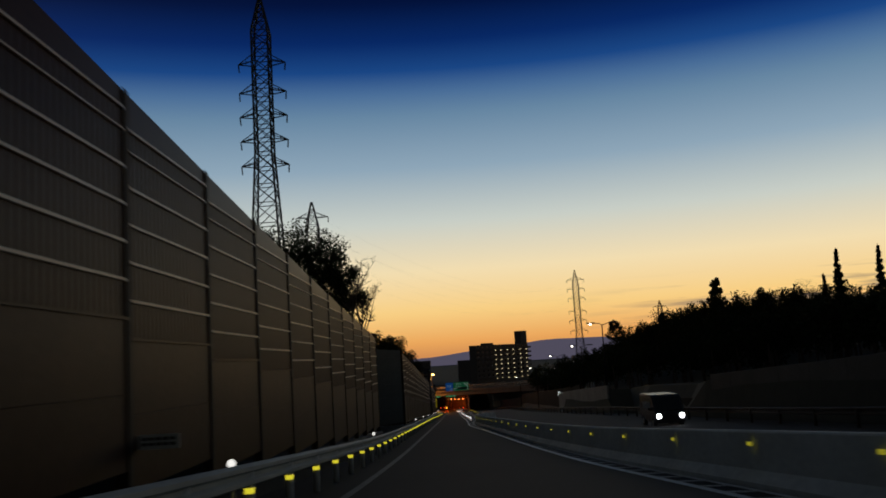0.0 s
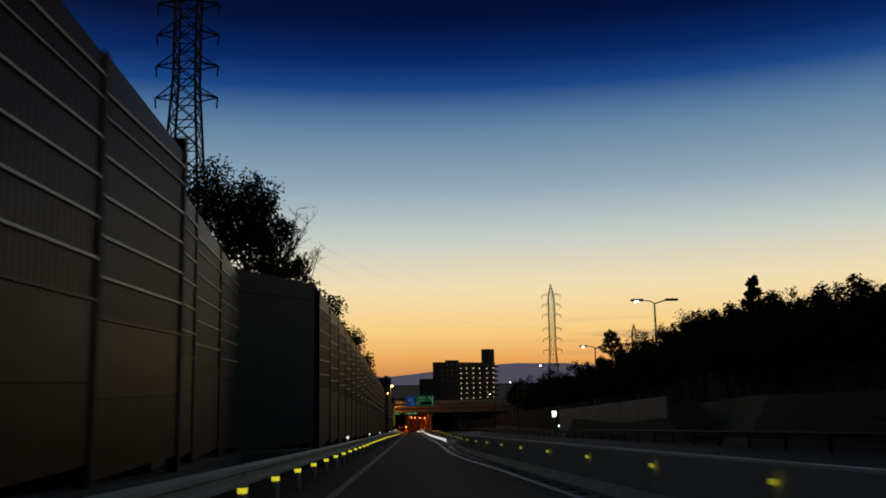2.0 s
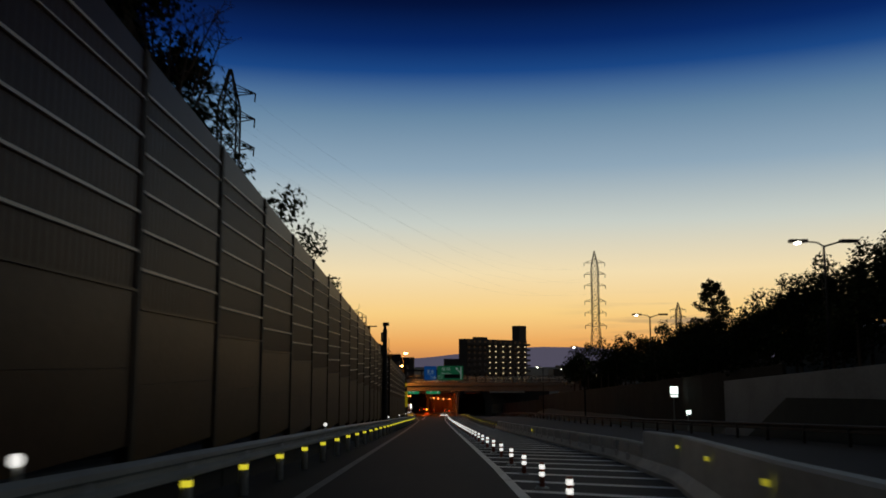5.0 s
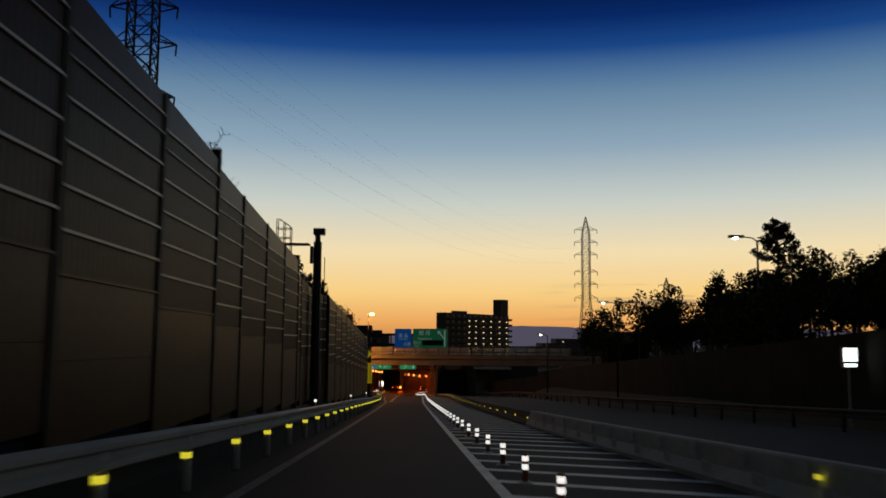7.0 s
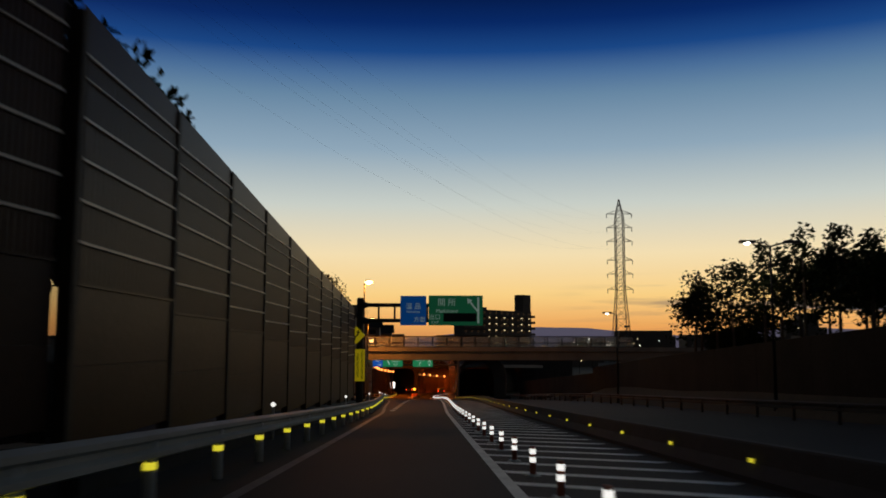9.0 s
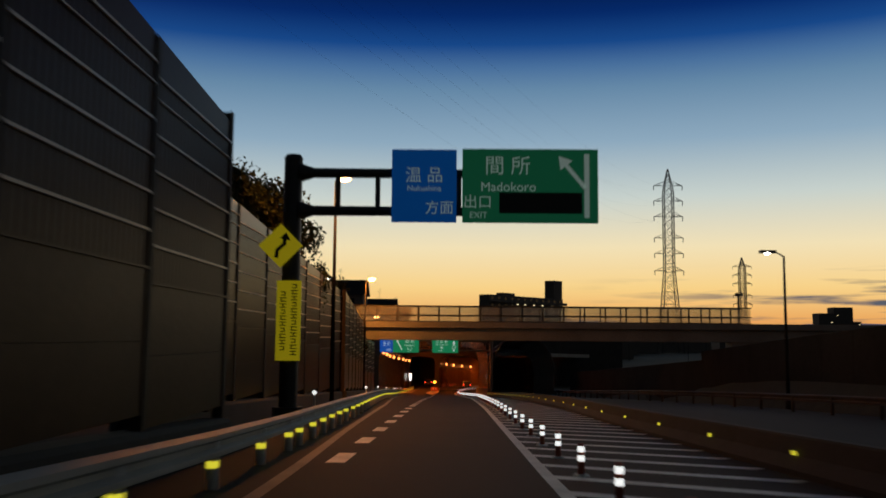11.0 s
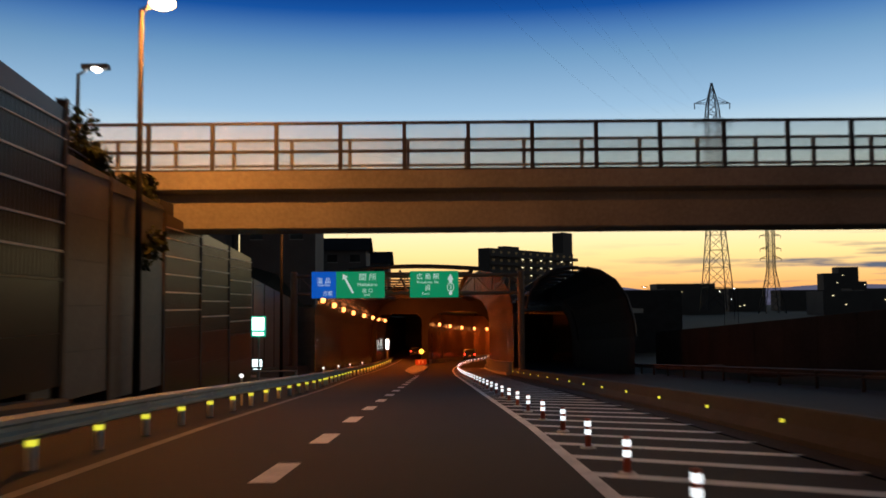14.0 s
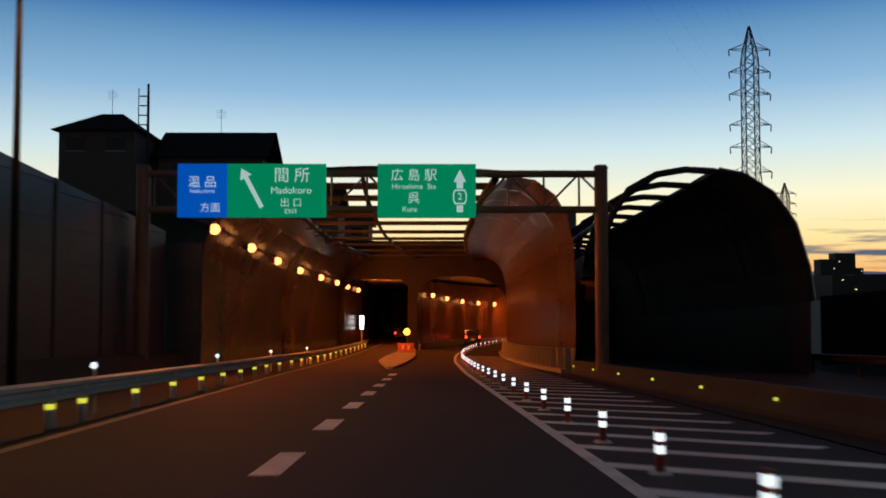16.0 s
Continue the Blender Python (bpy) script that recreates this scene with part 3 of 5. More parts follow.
def rail_point(k):
    y = knots(RAIL_POSTS, k)
    return Vector((knots(LEFT_RAIL, y), y, rz(y) + knots(RAIL_LIFT, y)))


def guardrail(k0, k1, label):
    top = thing("guardrail", Matrix.Translation(rail_point(k0)), label, "guardrail", "guardrails")
    inv = top.matrix_world.inverted()
    for k in range(k0, k1):
        p, q = rail_point(k), rail_point(k + 1)
        piece("beam", BEAM_ME, top, inv @ along(p, q, 4.0))
        piece("rail_post", RPOST_ME, top, inv @ Matrix.Translation(p))
        piece("reflector", RREF_ME, top, inv @ Matrix.Translation(p))
    return top


for ka, kb in ((-15, 20), (20, 57), (57, 90), (90, 121)):
    guardrail(ka, kb, "galvanised steel guardrail with yellow reflectors on its posts")


def barrier_block(h, mat):
    bm = bmesh.new()
    prism(bm, ((-0.28, -0.3), (-0.28, 0.08), (-0.14, 0.25), (-0.09, h - 0.03), (-0.07, h), (0.07, h), (0.09, h - 0.03), (0.14, 0.25), (0.28, 0.08), (0.28, -0.3)), "y", 0.006, 3.994)
    return mesh_of("barrier_block", bm, mat)


def concrete_barrier(y0, y1, table, label, h, mat, every, plates=False):
    top = tagged(new("concrete_barrier"), label, "barrier", "", "structure")
    me = barrier_block(h, mat)
    bm = bmesh.new()
    box(bm, -0.02, 0.02, -0.035, 0.035, 0, 0.055)
    ref = mesh_of("reflector", bm, DIM_REF if mat is HEADLIT_CONCRETE else YELLOW_REF)
    bm = bmesh.new()
    box(bm, -0.012, 0.012, -0.16, 0.16, 0, 0.2)
    pl = mesh_of("plate", bm, PLATE)
    for k in range(int((y1 - y0) / 4)):
        y = y0 + 4 * k
        p, q = Vector((knots(table, y), y, rz(y))), Vector((knots(table, y + 4), y + 4, rz(y + 4)))
        m = along(p, q, 4.0)
        piece("barrier_block", me, top, m)
        if k % every == 0:
            ry = y if mat is not SHADED_CONCRETE else 207.3 + 4.08 * (k - 12)
            if y0 < ry < y1:
                piece("reflector", ref, top, Matrix.Translation((knots(table, ry) - 0.17, ry, rz(ry) + (0.62 if mat is HEADLIT_CONCRETE else 0.36 if mat is HALF_LIT_CONCRETE else 0.26))))
        if plates:
            for oy, ox, oz in ((0.5, -0.13, 0.31), (1.6, -0.235, 0.09), (2.5, -0.13, 0.31), (3.6, -0.235, 0.09)):
                c = p.lerp(q, oy / 4)
                piece("plate", pl, top, Matrix.Translation(c + Vector((ox, 0, oz))))
    return top


# Barrier tones run from headlit pale to shaded dark, put into the colour.
concrete_barrier(-42, 110, BARRIER, "pale concrete median barrier with small yellow reflectors", 0.84, HEADLIT_CONCRETE, 1)
concrete_barrier(110, 158, BARRIER, "low concrete median barrier with pale plates", 0.56, HALF_LIT_CONCRETE, 6, True)
concrete_barrier(158, 322, BARRIER, "dark low median barrier with yellow reflectors", 0.52, SHADED_CONCRETE, 1)
FAR_RAIL = ((-60, 15.6), (100, 15.4), (330, 16.2))


def opposite_rail():
    # Dark post colour on beams and posts stands in for shade.
    dull = rail_section_mesh(4.0)
    dull.materials[0] = POST
    shaded_post = RPOST_ME.copy()
    shaded_post.materials[0] = POST
    top = thing("opposite_guardrail", Matrix.Identity(4), "steel guardrail along the opposite carriageway, coloured dark for shade", "guardrail", "guardrails")
    for k in range(88):
        y = -30 + 4 * k
        p, q = Vector((knots(FAR_RAIL, y), y, rz(y))), Vector((knots(FAR_RAIL, y + 4), y + 4, rz(y + 4)))
        m = along(q, p, 4.0)
        piece("beam", dull, top, m)
        piece("rail_post", shaded_post, top, Matrix.Translation(p))


opposite_rail()


def low_wall(name, a, b, h, label, mat=None, h_end=None):
    """A smooth-topped wall of 4 m panels with narrow joints, following the fall of the road."""
    top = tagged(new(name), label, "wall", "", "structure")
    d = Vector((b[0] - a[0], b[1] - a[1]))
    n = max(1, round(d.length / 4))
    step = d.length / n
    d.normalize()
    for k in range(n):
        x, y = a[0] + d.x * step * k, a[1] + d.y * step * k
        x1, y1 = x + d.x * (step - 0.03), y + d.y * (step - 0.03)
        ha, hb = (h + ((h_end or h) - h) * q / n for q in (k, k + 1))
        bm = bmesh.new()
        v = []
        for px, py, hh in ((x, y, ha), (x1, y1, hb)):
            z = rz(py) + 0.1
            for o, zz in ((-0.1, -1.0), (0.1, -1.0), (0.1, hh - 0.02), (0.08, hh), (-0.08, hh), (-0.1, hh - 0.02)):
                v.append(bm.verts.new((px - d.y * o, py + d.x * o, z + zz)))
        for j in range(6):
            bm.faces.new((v[j], v[(j + 1) % 6], v[6 + (j + 1) % 6], v[6 + j]))
        bm.faces.new(v[:6][::-1])
        bm.faces.new(v[6:])
        part("concrete_panel", bm, mat or SHADED_CONCRETE, top)
    return top


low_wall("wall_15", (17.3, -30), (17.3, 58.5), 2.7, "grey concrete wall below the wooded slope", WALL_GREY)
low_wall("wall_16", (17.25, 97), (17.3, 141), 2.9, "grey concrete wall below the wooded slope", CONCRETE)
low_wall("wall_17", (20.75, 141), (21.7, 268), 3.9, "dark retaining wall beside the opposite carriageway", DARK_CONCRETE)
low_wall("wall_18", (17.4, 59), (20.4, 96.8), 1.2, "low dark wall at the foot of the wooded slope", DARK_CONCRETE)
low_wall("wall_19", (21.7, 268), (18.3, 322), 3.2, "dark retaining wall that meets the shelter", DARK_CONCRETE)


def wall_fence(a, b, z_of, high, gap, label):
    """A light steel fence from a to b with a top rail at z_of(y)."""
    top = thing("steel_fence", Matrix.Identity(4), label, "fence", "fences behind the noise wall")
    d = Vector((b[0] - a[0], b[1] - a[1]))
    n = max(1, round(d.length / gap))
    pts = [(a[0] + d.x * k / n, a[1] + d.y * k / n) for k in range(n + 1)]
    bm = bmesh.new()
    box(bm, -0.025, 0.025, -0.025, 0.025, -high - 0.5, 0.0)
    me = mesh_of("fence_post", bm, DARK_STEEL)
    for x, y in pts:
        piece("fence_post", me, top, Matrix.Translation((x, y, z_of(y))))
    for drop in (0.0, high * 0.5, high):
        bm = bmesh.new()
        chain(bm, [(x, y, z_of(y) - drop) for x, y in pts], 0.025, 6)
        part("fence_rail", bm, DARK_STEEL, top)
    return top


wall_fence((-6.9, 256.0), (-7.8, 275.4), lambda y: rz(y) + 6.15, 0.95, 1.3, "dark steel fence along the top of the noise wall")
wall_fence((-4.9, 158.0), (-4.9, 172.0), lambda y: rz(164) + 7.0 - 0.01 * (y - 164), 0.75, 0.55, "dark steel handrail fence behind the noise wall")


def pipe_rail():
    top = thing("pipe_rail", Matrix.Translation((-5.6, 289.4, rz(289.4))), "grey steel pipe rail beside the roadside phone", "handrail")
    for x in (0.0, -2.2):
        bm = bmesh.new()
        tube(bm, (x, 0, -0.2), (x, 0, 0.86), 0.055, seg=10)
        part("rail_post", bm, GALV, top)
    for z in (0.5, 0.82):
        bm = bmesh.new()
        tube(bm, (-3.0, 0, z), (0.05, 0, z), 0.03, seg=8)
        part("rail", bm, GALV, top)
    return top


pipe_rail()


# ---- delineators, discs ----
def delineator_meshes():
    bm = bmesh.new()
    tube(bm, (0, 0, 0.03), (0, 0, 0.43), 0.045, 0.042, 12)
    a = mesh_of("tube", bm, RED_POST, True)
    out = [a]
    bm = bmesh.new()
    tube(bm, (0, 0, 0), (0, 0, 0.03), 0.12, 0.09, 14)
    out.append(mesh_of("base", bm, WHITE_POST))
    for z in (0.20, 0.32):
        bm = bmesh.new()
        tube(bm, (0, 0, z), (0, 0, z + 0.075), 0.048, 0.047, 12)
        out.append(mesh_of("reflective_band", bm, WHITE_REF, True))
    return out


def delineator(p, meshes):
    top = thing("delineator_post", Matrix.Translation(p), "red flexible lane post with two white reflective bands", "lane post", "lane posts along the hatched zone")
    piece("tube", meshes[0], top, Matrix.Identity(4))
    piece("base", meshes[1], top, Matrix.Identity(4))
    for me in meshes[2:]:
        piece("reflective_band", me, top, Matrix.Identity(4))
    return top


def post_spot(k):
    y = knots(POST_ROW, k)
    return Matrix.Translation((knots(RIGHT_LINE, y) + 0.45, y, rz(y)))


first_post = delineator(post_spot(-6).translation, delineator_meshes())
for k in range(-5, 97):
    copy_thing(first_post, post_spot(k))


def disc_marker(y, x, h):
    top = thing("disc_marker", Matrix.Translation((x, y, rz(y))), "round white reflector disc on a thin post", "road reflector", "disc reflectors along the wall")
    bm = bmesh.new()
    tube(bm, (0, 0, -0.2), (0, 0, h), 0.03, seg=8)
    part("stem", bm, WHITE_POST, top)
    bm = bmesh.new()
    tube(bm, (0, -0.05, h + 0.02), (0, -0.03, h + 0.02), 0.06, seg=18)
    part("disc", bm, WHITE_REF, top)
    return top


for dy in (12.8, 35.4, 76.2, 97.6, 119.0, 159.6, 181.0, 201.5, 219.5, 238.0, 257.0):
    disc_marker(dy, min(-3.05, knots(LEFT_RAIL, dy) - 0.3), 0.86)
for dy in (276, 298, 309, 320, 331):
    disc_marker(dy, knots(LEFT_RAIL, dy) - 0.35, 0.84)


# ---- sign gantries ----
def text_mesh(body, size, mat):
    cu = bpy.data.curves.new("lettering", "FONT")
    cu.body, cu.size, cu.align_x, cu.align_y, cu.extrude = body, size, "CENTER", "CENTER", 0.004
    ob = bpy.data.objects.new("lettering", cu)
    scene.collection.objects.link(ob)
    dg = bpy.context.evaluated_depsgraph_get()
    me = bpy.data.meshes.new_from_object(ob.evaluated_get(dg))
    bpy.data.objects.remove(ob)
    me.materials.clear()
    me.materials.append(mat)
    return me


FACE = Matrix.Rotation(radians(90), 4, "X")


def lettering(parent, body, size, x, z, mat=None, y=-0.045):
    ob = new("lettering", text_mesh(body, size, mat or SIGN_WHITE))
    ob.parent = parent
    ob.matrix_local = Matrix.Translation((x, y, z)) @ FACE
    return ob


def plate(parent, x0, x1, z0, z1, mat, label):
    bm = bmesh.new()
    box(bm, x0, x1, -0.03, 0.03, z0, z1)
    ob = part("sign_plate", bm, mat, parent, label)
    for x in (x0 + (x1 - x0) * 0.25, x0 + (x1 - x0) * 0.75):
        bm = bmesh.new()
        box(bm, x - 0.04, x + 0.04, 0.03, 0.16, z0 + 0.15, z1 - 0.15)
        part("bracket", bm, DARK_STEEL, ob)
    return ob


def flat_shape(parent, name, pts, mat, y=-0.045):
    bm = bmesh.new()
    prism(bm, pts, "y", y, y + 0.012)
    return part(name, bm, mat, parent)


def arrow_pts(x0, z0, x1, z1, w, head):
    d = Vector((x1 - x0, z1 - z0)).normalized()
    n = Vector((-d.y, d.x))
    a, b = Vector((x0, z0)), Vector((x1, z1))
    k = b - d * head
    return [tuple(p) for p in (a + n * w, k + n * w, k + n * head * 0.62, b, k - n * head * 0.62, k - n * w, a - n * w)]


def cantilever_gantry():
    Y = 218.9
    base = rz(Y)
    top = thing("cantilever_sign_gantry", Matrix.Translation((-3.68, Y, base)), "dark steel cantilever gantry standing by the noise wall", "sign gantry")
    bm = bmesh.new()
    tube(bm, (0, 0, -0.4), (0, 0, 7.3), 0.25, 0.25, 18)
    tube(bm, (0, 0, 7.3), (0, 0, 7.42), 0.27, 0.20, 18)
    tube(bm, (0, 0, -0.2), (0, 0, 0.5), 0.42, 0.42, 12)
    part("column", bm, DARK_STEEL, top, smooth=False)
    for z in (6.92, 5.86):
        bm = bmesh.new()
        tube(bm, (0.2, 0, z), (0.55, 0, z), 0.26, 0.15, 14)
        tube(bm, (0.55, 0, z), (8.3, 0, z), 0.14, 0.11, 14)
        part("arm", bm, DARK_STEEL, top)
    for x in (1.25, 2.35, 4.6, 6.6, 8.25):
        bm = bmesh.new()
        tube(bm, (x, 0, 5.86), (x, 0, 6.92), 0.07, seg=10)
        part("brace", bm, DARK_STEEL, top)
    return top


cantilever_gantry()
GY = 218.68


def sign_thing(name, x, y, z, label):
    return thing(name, Matrix.Translation((x, y, z)), label, "road sign", "overhead road signs")


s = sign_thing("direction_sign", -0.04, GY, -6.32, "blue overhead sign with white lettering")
p = plate(s, -0.89, 0.89, 0, 2.02, SHADED_BLUE, "blue plate")
lettering(p, "温 品", 0.46, 0, 1.28, SHADED_WHITE)
lettering(p, "Nukushina", 0.22, 0, 0.93, SHADED_WHITE)
lettering(p, "方面", 0.40, 0.42, 0.38, SHADED_WHITE)
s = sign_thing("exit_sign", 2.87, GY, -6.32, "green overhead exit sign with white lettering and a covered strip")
p = plate(s, -1.86, 1.86, 0, 2.05, SHADED_GREEN, "green plate")
lettering(p, "間 所", 0.56, -0.62, 1.55, SHADED_WHITE)
lettering(p, "Madokoro", 0.36, -0.60, 0.98, SHADED_WHITE)
lettering(p, "出口", 0.40, -1.44, 0.55, SHADED_WHITE)
lettering(p, "EXIT", 0.24, -1.42, 0.20, SHADED_WHITE)
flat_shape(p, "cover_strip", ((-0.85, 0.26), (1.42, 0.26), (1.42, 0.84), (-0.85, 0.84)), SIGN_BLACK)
flat_shape(p, "arrow_stem", ((1.48, 0.15), (1.62, 0.15), (1.62, 1.92), (1.48, 1.92)), SHADED_WHITE)
flat_shape(p, "arrow", arrow_pts(1.50, 0.98, 0.78, 1.86, 0.055, 0.34), SHADED_WHITE)

s = sign_thing("bend_warning_sign", -3.92, GY - 0.12, -7.0, "yellow diamond warning sign with a black winding arrow")
bm = bmesh.new()
prism(bm, ((-0.60, 0), (0, -0.60), (0.60, 0), (0, 0.60)), "y", -0.02, 0.02)
p = part("sign_plate", bm, SIGN_YELLOW, s, "yellow diamond plate")
flat_shape(p, "arrow", ((-0.16, -0.32), (-0.06, -0.34), (-0.04, -0.15), (0.15, 0.02), (0.17, 0.16), (0.27, 0.14), (0.15, 0.36), (-0.02, 0.20), (0.07, 0.18), (0.05, 0.06), (-0.13, -0.10)), SIGN_BLACK, -0.034)
s = sign_thing("notice_plate", -3.66, GY - 0.12, -10.1, "tall yellow notice plate with dark vertical writing")
bm = bmesh.new()
box(bm, -0.33, 0.33, -0.02, 0.02, 0, 2.15)
p = part("sign_plate", bm, SIGN_YELLOW, s, "yellow plate")
for cx, zs in ((0.15, 12), (-0.15, 10)):
    for k in range(zs):
        z = 2.0 - k * 0.163 - (0.2 if cx < 0 else 0)
        w = 0.085 if k % 3 else 0.06
        for dz in (-0.045, 0.045):
            flat_shape(p, "writing_bar", ((cx - w, z + dz - 0.014), (cx + w, z + dz - 0.014), (cx + w, z + dz + 0.014), (cx - w, z + dz + 0.014)), SIGN_BLACK, -0.030)
        dx = (0.05, -0.05, 0.0)[k % 3]
        flat_shape(p, "writing_bar", ((cx + dx - 0.014, z - 0.03), (cx + dx + 0.014, z - 0.03), (cx + dx + 0.014, z + 0.03), (cx + dx - 0.014, z + 0.03)), SIGN_BLACK, -0.030)


def portal_gantry():
    Y = 312.9
    b = rz(Y) + 0.15
    top = thing("portal_sign_gantry", Matrix.Translation((0, Y, b)), "brown steel portal gantry with lattice beam across the road", "sign gantry")
    for x in (-9.68, 6.48):
        bm = bmesh.new()
        tube(bm, (x, 0, -0.4), (x, 0, 7.25), 0.24, 0.24, 16)
        tube(bm, (x, 0, 7.25), (x, 0, 7.36), 0.27, 0.2, 16)
        part("column", bm, BROWN_STEEL, top)
    for z in (7.05, 5.78):
        bm = bmesh.new()
        tube(bm, (-9.68, 0, z), (6.48, 0, z), 0.13, seg=12)
        part("chord", bm, BROWN_STEEL, top)
    x, k = -9.3, 0
    while x < 6.0:
        bm = bmesh.new()
        tube(bm, (x, 0, 5.78), (x, 0, 7.05), 0.04, seg=8)
        tube(bm, (x, 0, 5.78 if k % 2 else 7.05), (x + 1.25, 0, 7.05 if k % 2 else 5.78), 0.04, seg=8)
        part("lattice", bm, BROWN_STEEL, top)
        x, k = x + 1.25, k + 1
    return top


portal_gantry()
PY, PZ = 312.62, -11.52
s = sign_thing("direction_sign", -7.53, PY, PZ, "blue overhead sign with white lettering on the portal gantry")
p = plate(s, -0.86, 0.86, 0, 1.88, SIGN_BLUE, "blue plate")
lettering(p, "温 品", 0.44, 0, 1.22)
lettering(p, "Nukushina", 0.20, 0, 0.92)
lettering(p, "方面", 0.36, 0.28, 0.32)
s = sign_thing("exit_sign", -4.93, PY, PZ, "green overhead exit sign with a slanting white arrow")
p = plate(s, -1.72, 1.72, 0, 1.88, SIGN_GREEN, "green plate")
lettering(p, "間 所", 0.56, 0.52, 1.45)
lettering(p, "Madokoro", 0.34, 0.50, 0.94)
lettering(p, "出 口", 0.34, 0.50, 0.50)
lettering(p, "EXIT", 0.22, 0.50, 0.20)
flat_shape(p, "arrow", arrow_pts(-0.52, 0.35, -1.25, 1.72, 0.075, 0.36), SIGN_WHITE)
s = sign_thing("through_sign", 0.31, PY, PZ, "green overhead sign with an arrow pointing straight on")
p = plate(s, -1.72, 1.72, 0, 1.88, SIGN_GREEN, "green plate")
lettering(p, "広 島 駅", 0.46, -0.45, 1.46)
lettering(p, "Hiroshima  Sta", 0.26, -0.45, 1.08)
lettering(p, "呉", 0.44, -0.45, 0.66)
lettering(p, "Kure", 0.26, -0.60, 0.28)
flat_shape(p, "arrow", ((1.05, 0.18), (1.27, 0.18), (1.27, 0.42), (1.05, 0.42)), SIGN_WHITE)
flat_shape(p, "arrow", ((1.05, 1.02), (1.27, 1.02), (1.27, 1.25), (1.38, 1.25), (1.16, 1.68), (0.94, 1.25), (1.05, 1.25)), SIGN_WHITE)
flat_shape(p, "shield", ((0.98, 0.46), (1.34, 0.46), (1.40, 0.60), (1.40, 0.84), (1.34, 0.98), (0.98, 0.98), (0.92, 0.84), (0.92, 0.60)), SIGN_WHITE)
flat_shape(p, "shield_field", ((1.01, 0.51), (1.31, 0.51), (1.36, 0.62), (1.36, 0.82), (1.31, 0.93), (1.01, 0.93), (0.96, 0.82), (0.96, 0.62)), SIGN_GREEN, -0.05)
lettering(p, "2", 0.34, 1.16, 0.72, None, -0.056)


# ---- lamps, poles ----
def street_lamp(x, y, top_z, arm, sodium, lit=True, base=None, head=0.9, double=False, watts=420, aimed=False):
    z0 = (rz(y) if base is None else base) - 0.2
    label = ("tall steel street lamp with an orange sodium light" if sodium else "tall steel street lamp with a white light") if lit else "tall unlit steel street lamp"
    top = thing("street_lamp", Matrix.Translation((x, y, z0)), label, "street lamp", "street lamps")
    h = top_z - z0
    bm = bmesh.new()
    tube(bm, (0, 0, 0), (0, 0, h - 0.15), 0.10, 0.06, 12)
    tube(bm, (0, 0, 0), (0, 0, 0.5), 0.14, 0.14, 12)
    part("pole", bm, LAMP_POLE, top, smooth=True)
    bm = bmesh.new()
    s = 1 if arm > 0 else -1
    tube(bm, (0, 0, h - 0.2), (s * 0.3, 0, h), 0.05, 0.04, 10)
    tube(bm, (s * 0.3, 0, h), (arm, 0, h + 0.06), 0.04, 0.04, 10)
    part("bracket_arm", bm, DARK_STEEL, top, smooth=True)
    bm = bmesh.new()
    box(bm, arm - 0.05 if s > 0 else arm - head + 0.05, arm + head - 0.05 if s > 0 else arm + 0.05, -0.16, 0.16, h + 0.0, h + 0.16)
    hd = part("lamp_head", bm, DARK_STEEL, top)
    if double:
        bm = bmesh.new()
        tube(bm, (0, 0, h - 0.2), (-arm, 0, h + 0.06), 0.05, 0.04, 8)
        part("bracket_arm", bm, DARK_STEEL, top, smooth=True)
        bm = bmesh.new()
        box(bm, -arm - (head - 0.05 if s > 0 else 0.05), -arm + (0.05 if s > 0 else head - 0.05), -0.16, 0.16, h, h + 0.16)
        part("lamp_head", bm, DARK_STEEL, top)
    bm = bmesh.new()
    c = arm + s * head / 2
    # Swollen on sodium lamps, so that its size stands in for glare.
    bmesh.ops.create_uvsphere(bm, u_segments=16, v_segments=8, radius=1.0)
    for v in bm.verts:
        v.co = Vector((c + v.co.x * (0.34 if sodium else 0.17), v.co.y * 0.2 - 0.05, h - 0.02 + v.co.z * (0.17 if sodium else 0.08)))
    part("diffuser", bm, (LAMP_STREET if sodium else LAMP_WHITE) if lit else GLASS_DARK, hd)
    if lit:
        la = bpy.data.lights.new("lamp_light", "SPOT" if aimed else "POINT")
        la.energy, la.shadow_soft_size = (watts, 0.2) if sodium else (45, 0.2)
        if aimed:
            la.spot_size, la.spot_blend = radians(125), 1.0
        la.color = (1.0, 0.30, 0.035) if sodium else (1.0, 0.9, 0.75)
        lo = new("lamp_light", la)
        lo.parent = top
        lo.matrix_local = look((c, 0, h - 0.25), (c + 2.6, -2.2, h - 5.0)) if aimed else Matrix.Translation((c, 0, h - 0.25))
    return top


street_lamp(-4.5, 234.3, -2.25, 0.12, True, head=0.5, watts=2000)
street_lamp(-6.63, 272.0, -4.4, 0.3, True, head=0.5, watts=1700)
street_lamp(-8.35, 300.7, -7.05, 0.2, True, head=0.5, watts=1050, aimed=True)
street_lamp(18.0, 101.6, 4.4, -0.9, False, double=True)
street_lamp(20.3, 134.0, 2.2, -0.9, False, double=True)
street_lamp(21.8, 176.5, 0.8, -0.9, False, True, double=True)
street_lamp(20.6, 208.1, -1.8, -0.9, False, True, double=True)
street_lamp(19.5, 244.1, -4.6, -0.5, False, True)
street_lamp(-11.6, 280.1, -3.85, 0.2, False, True, -8.0)


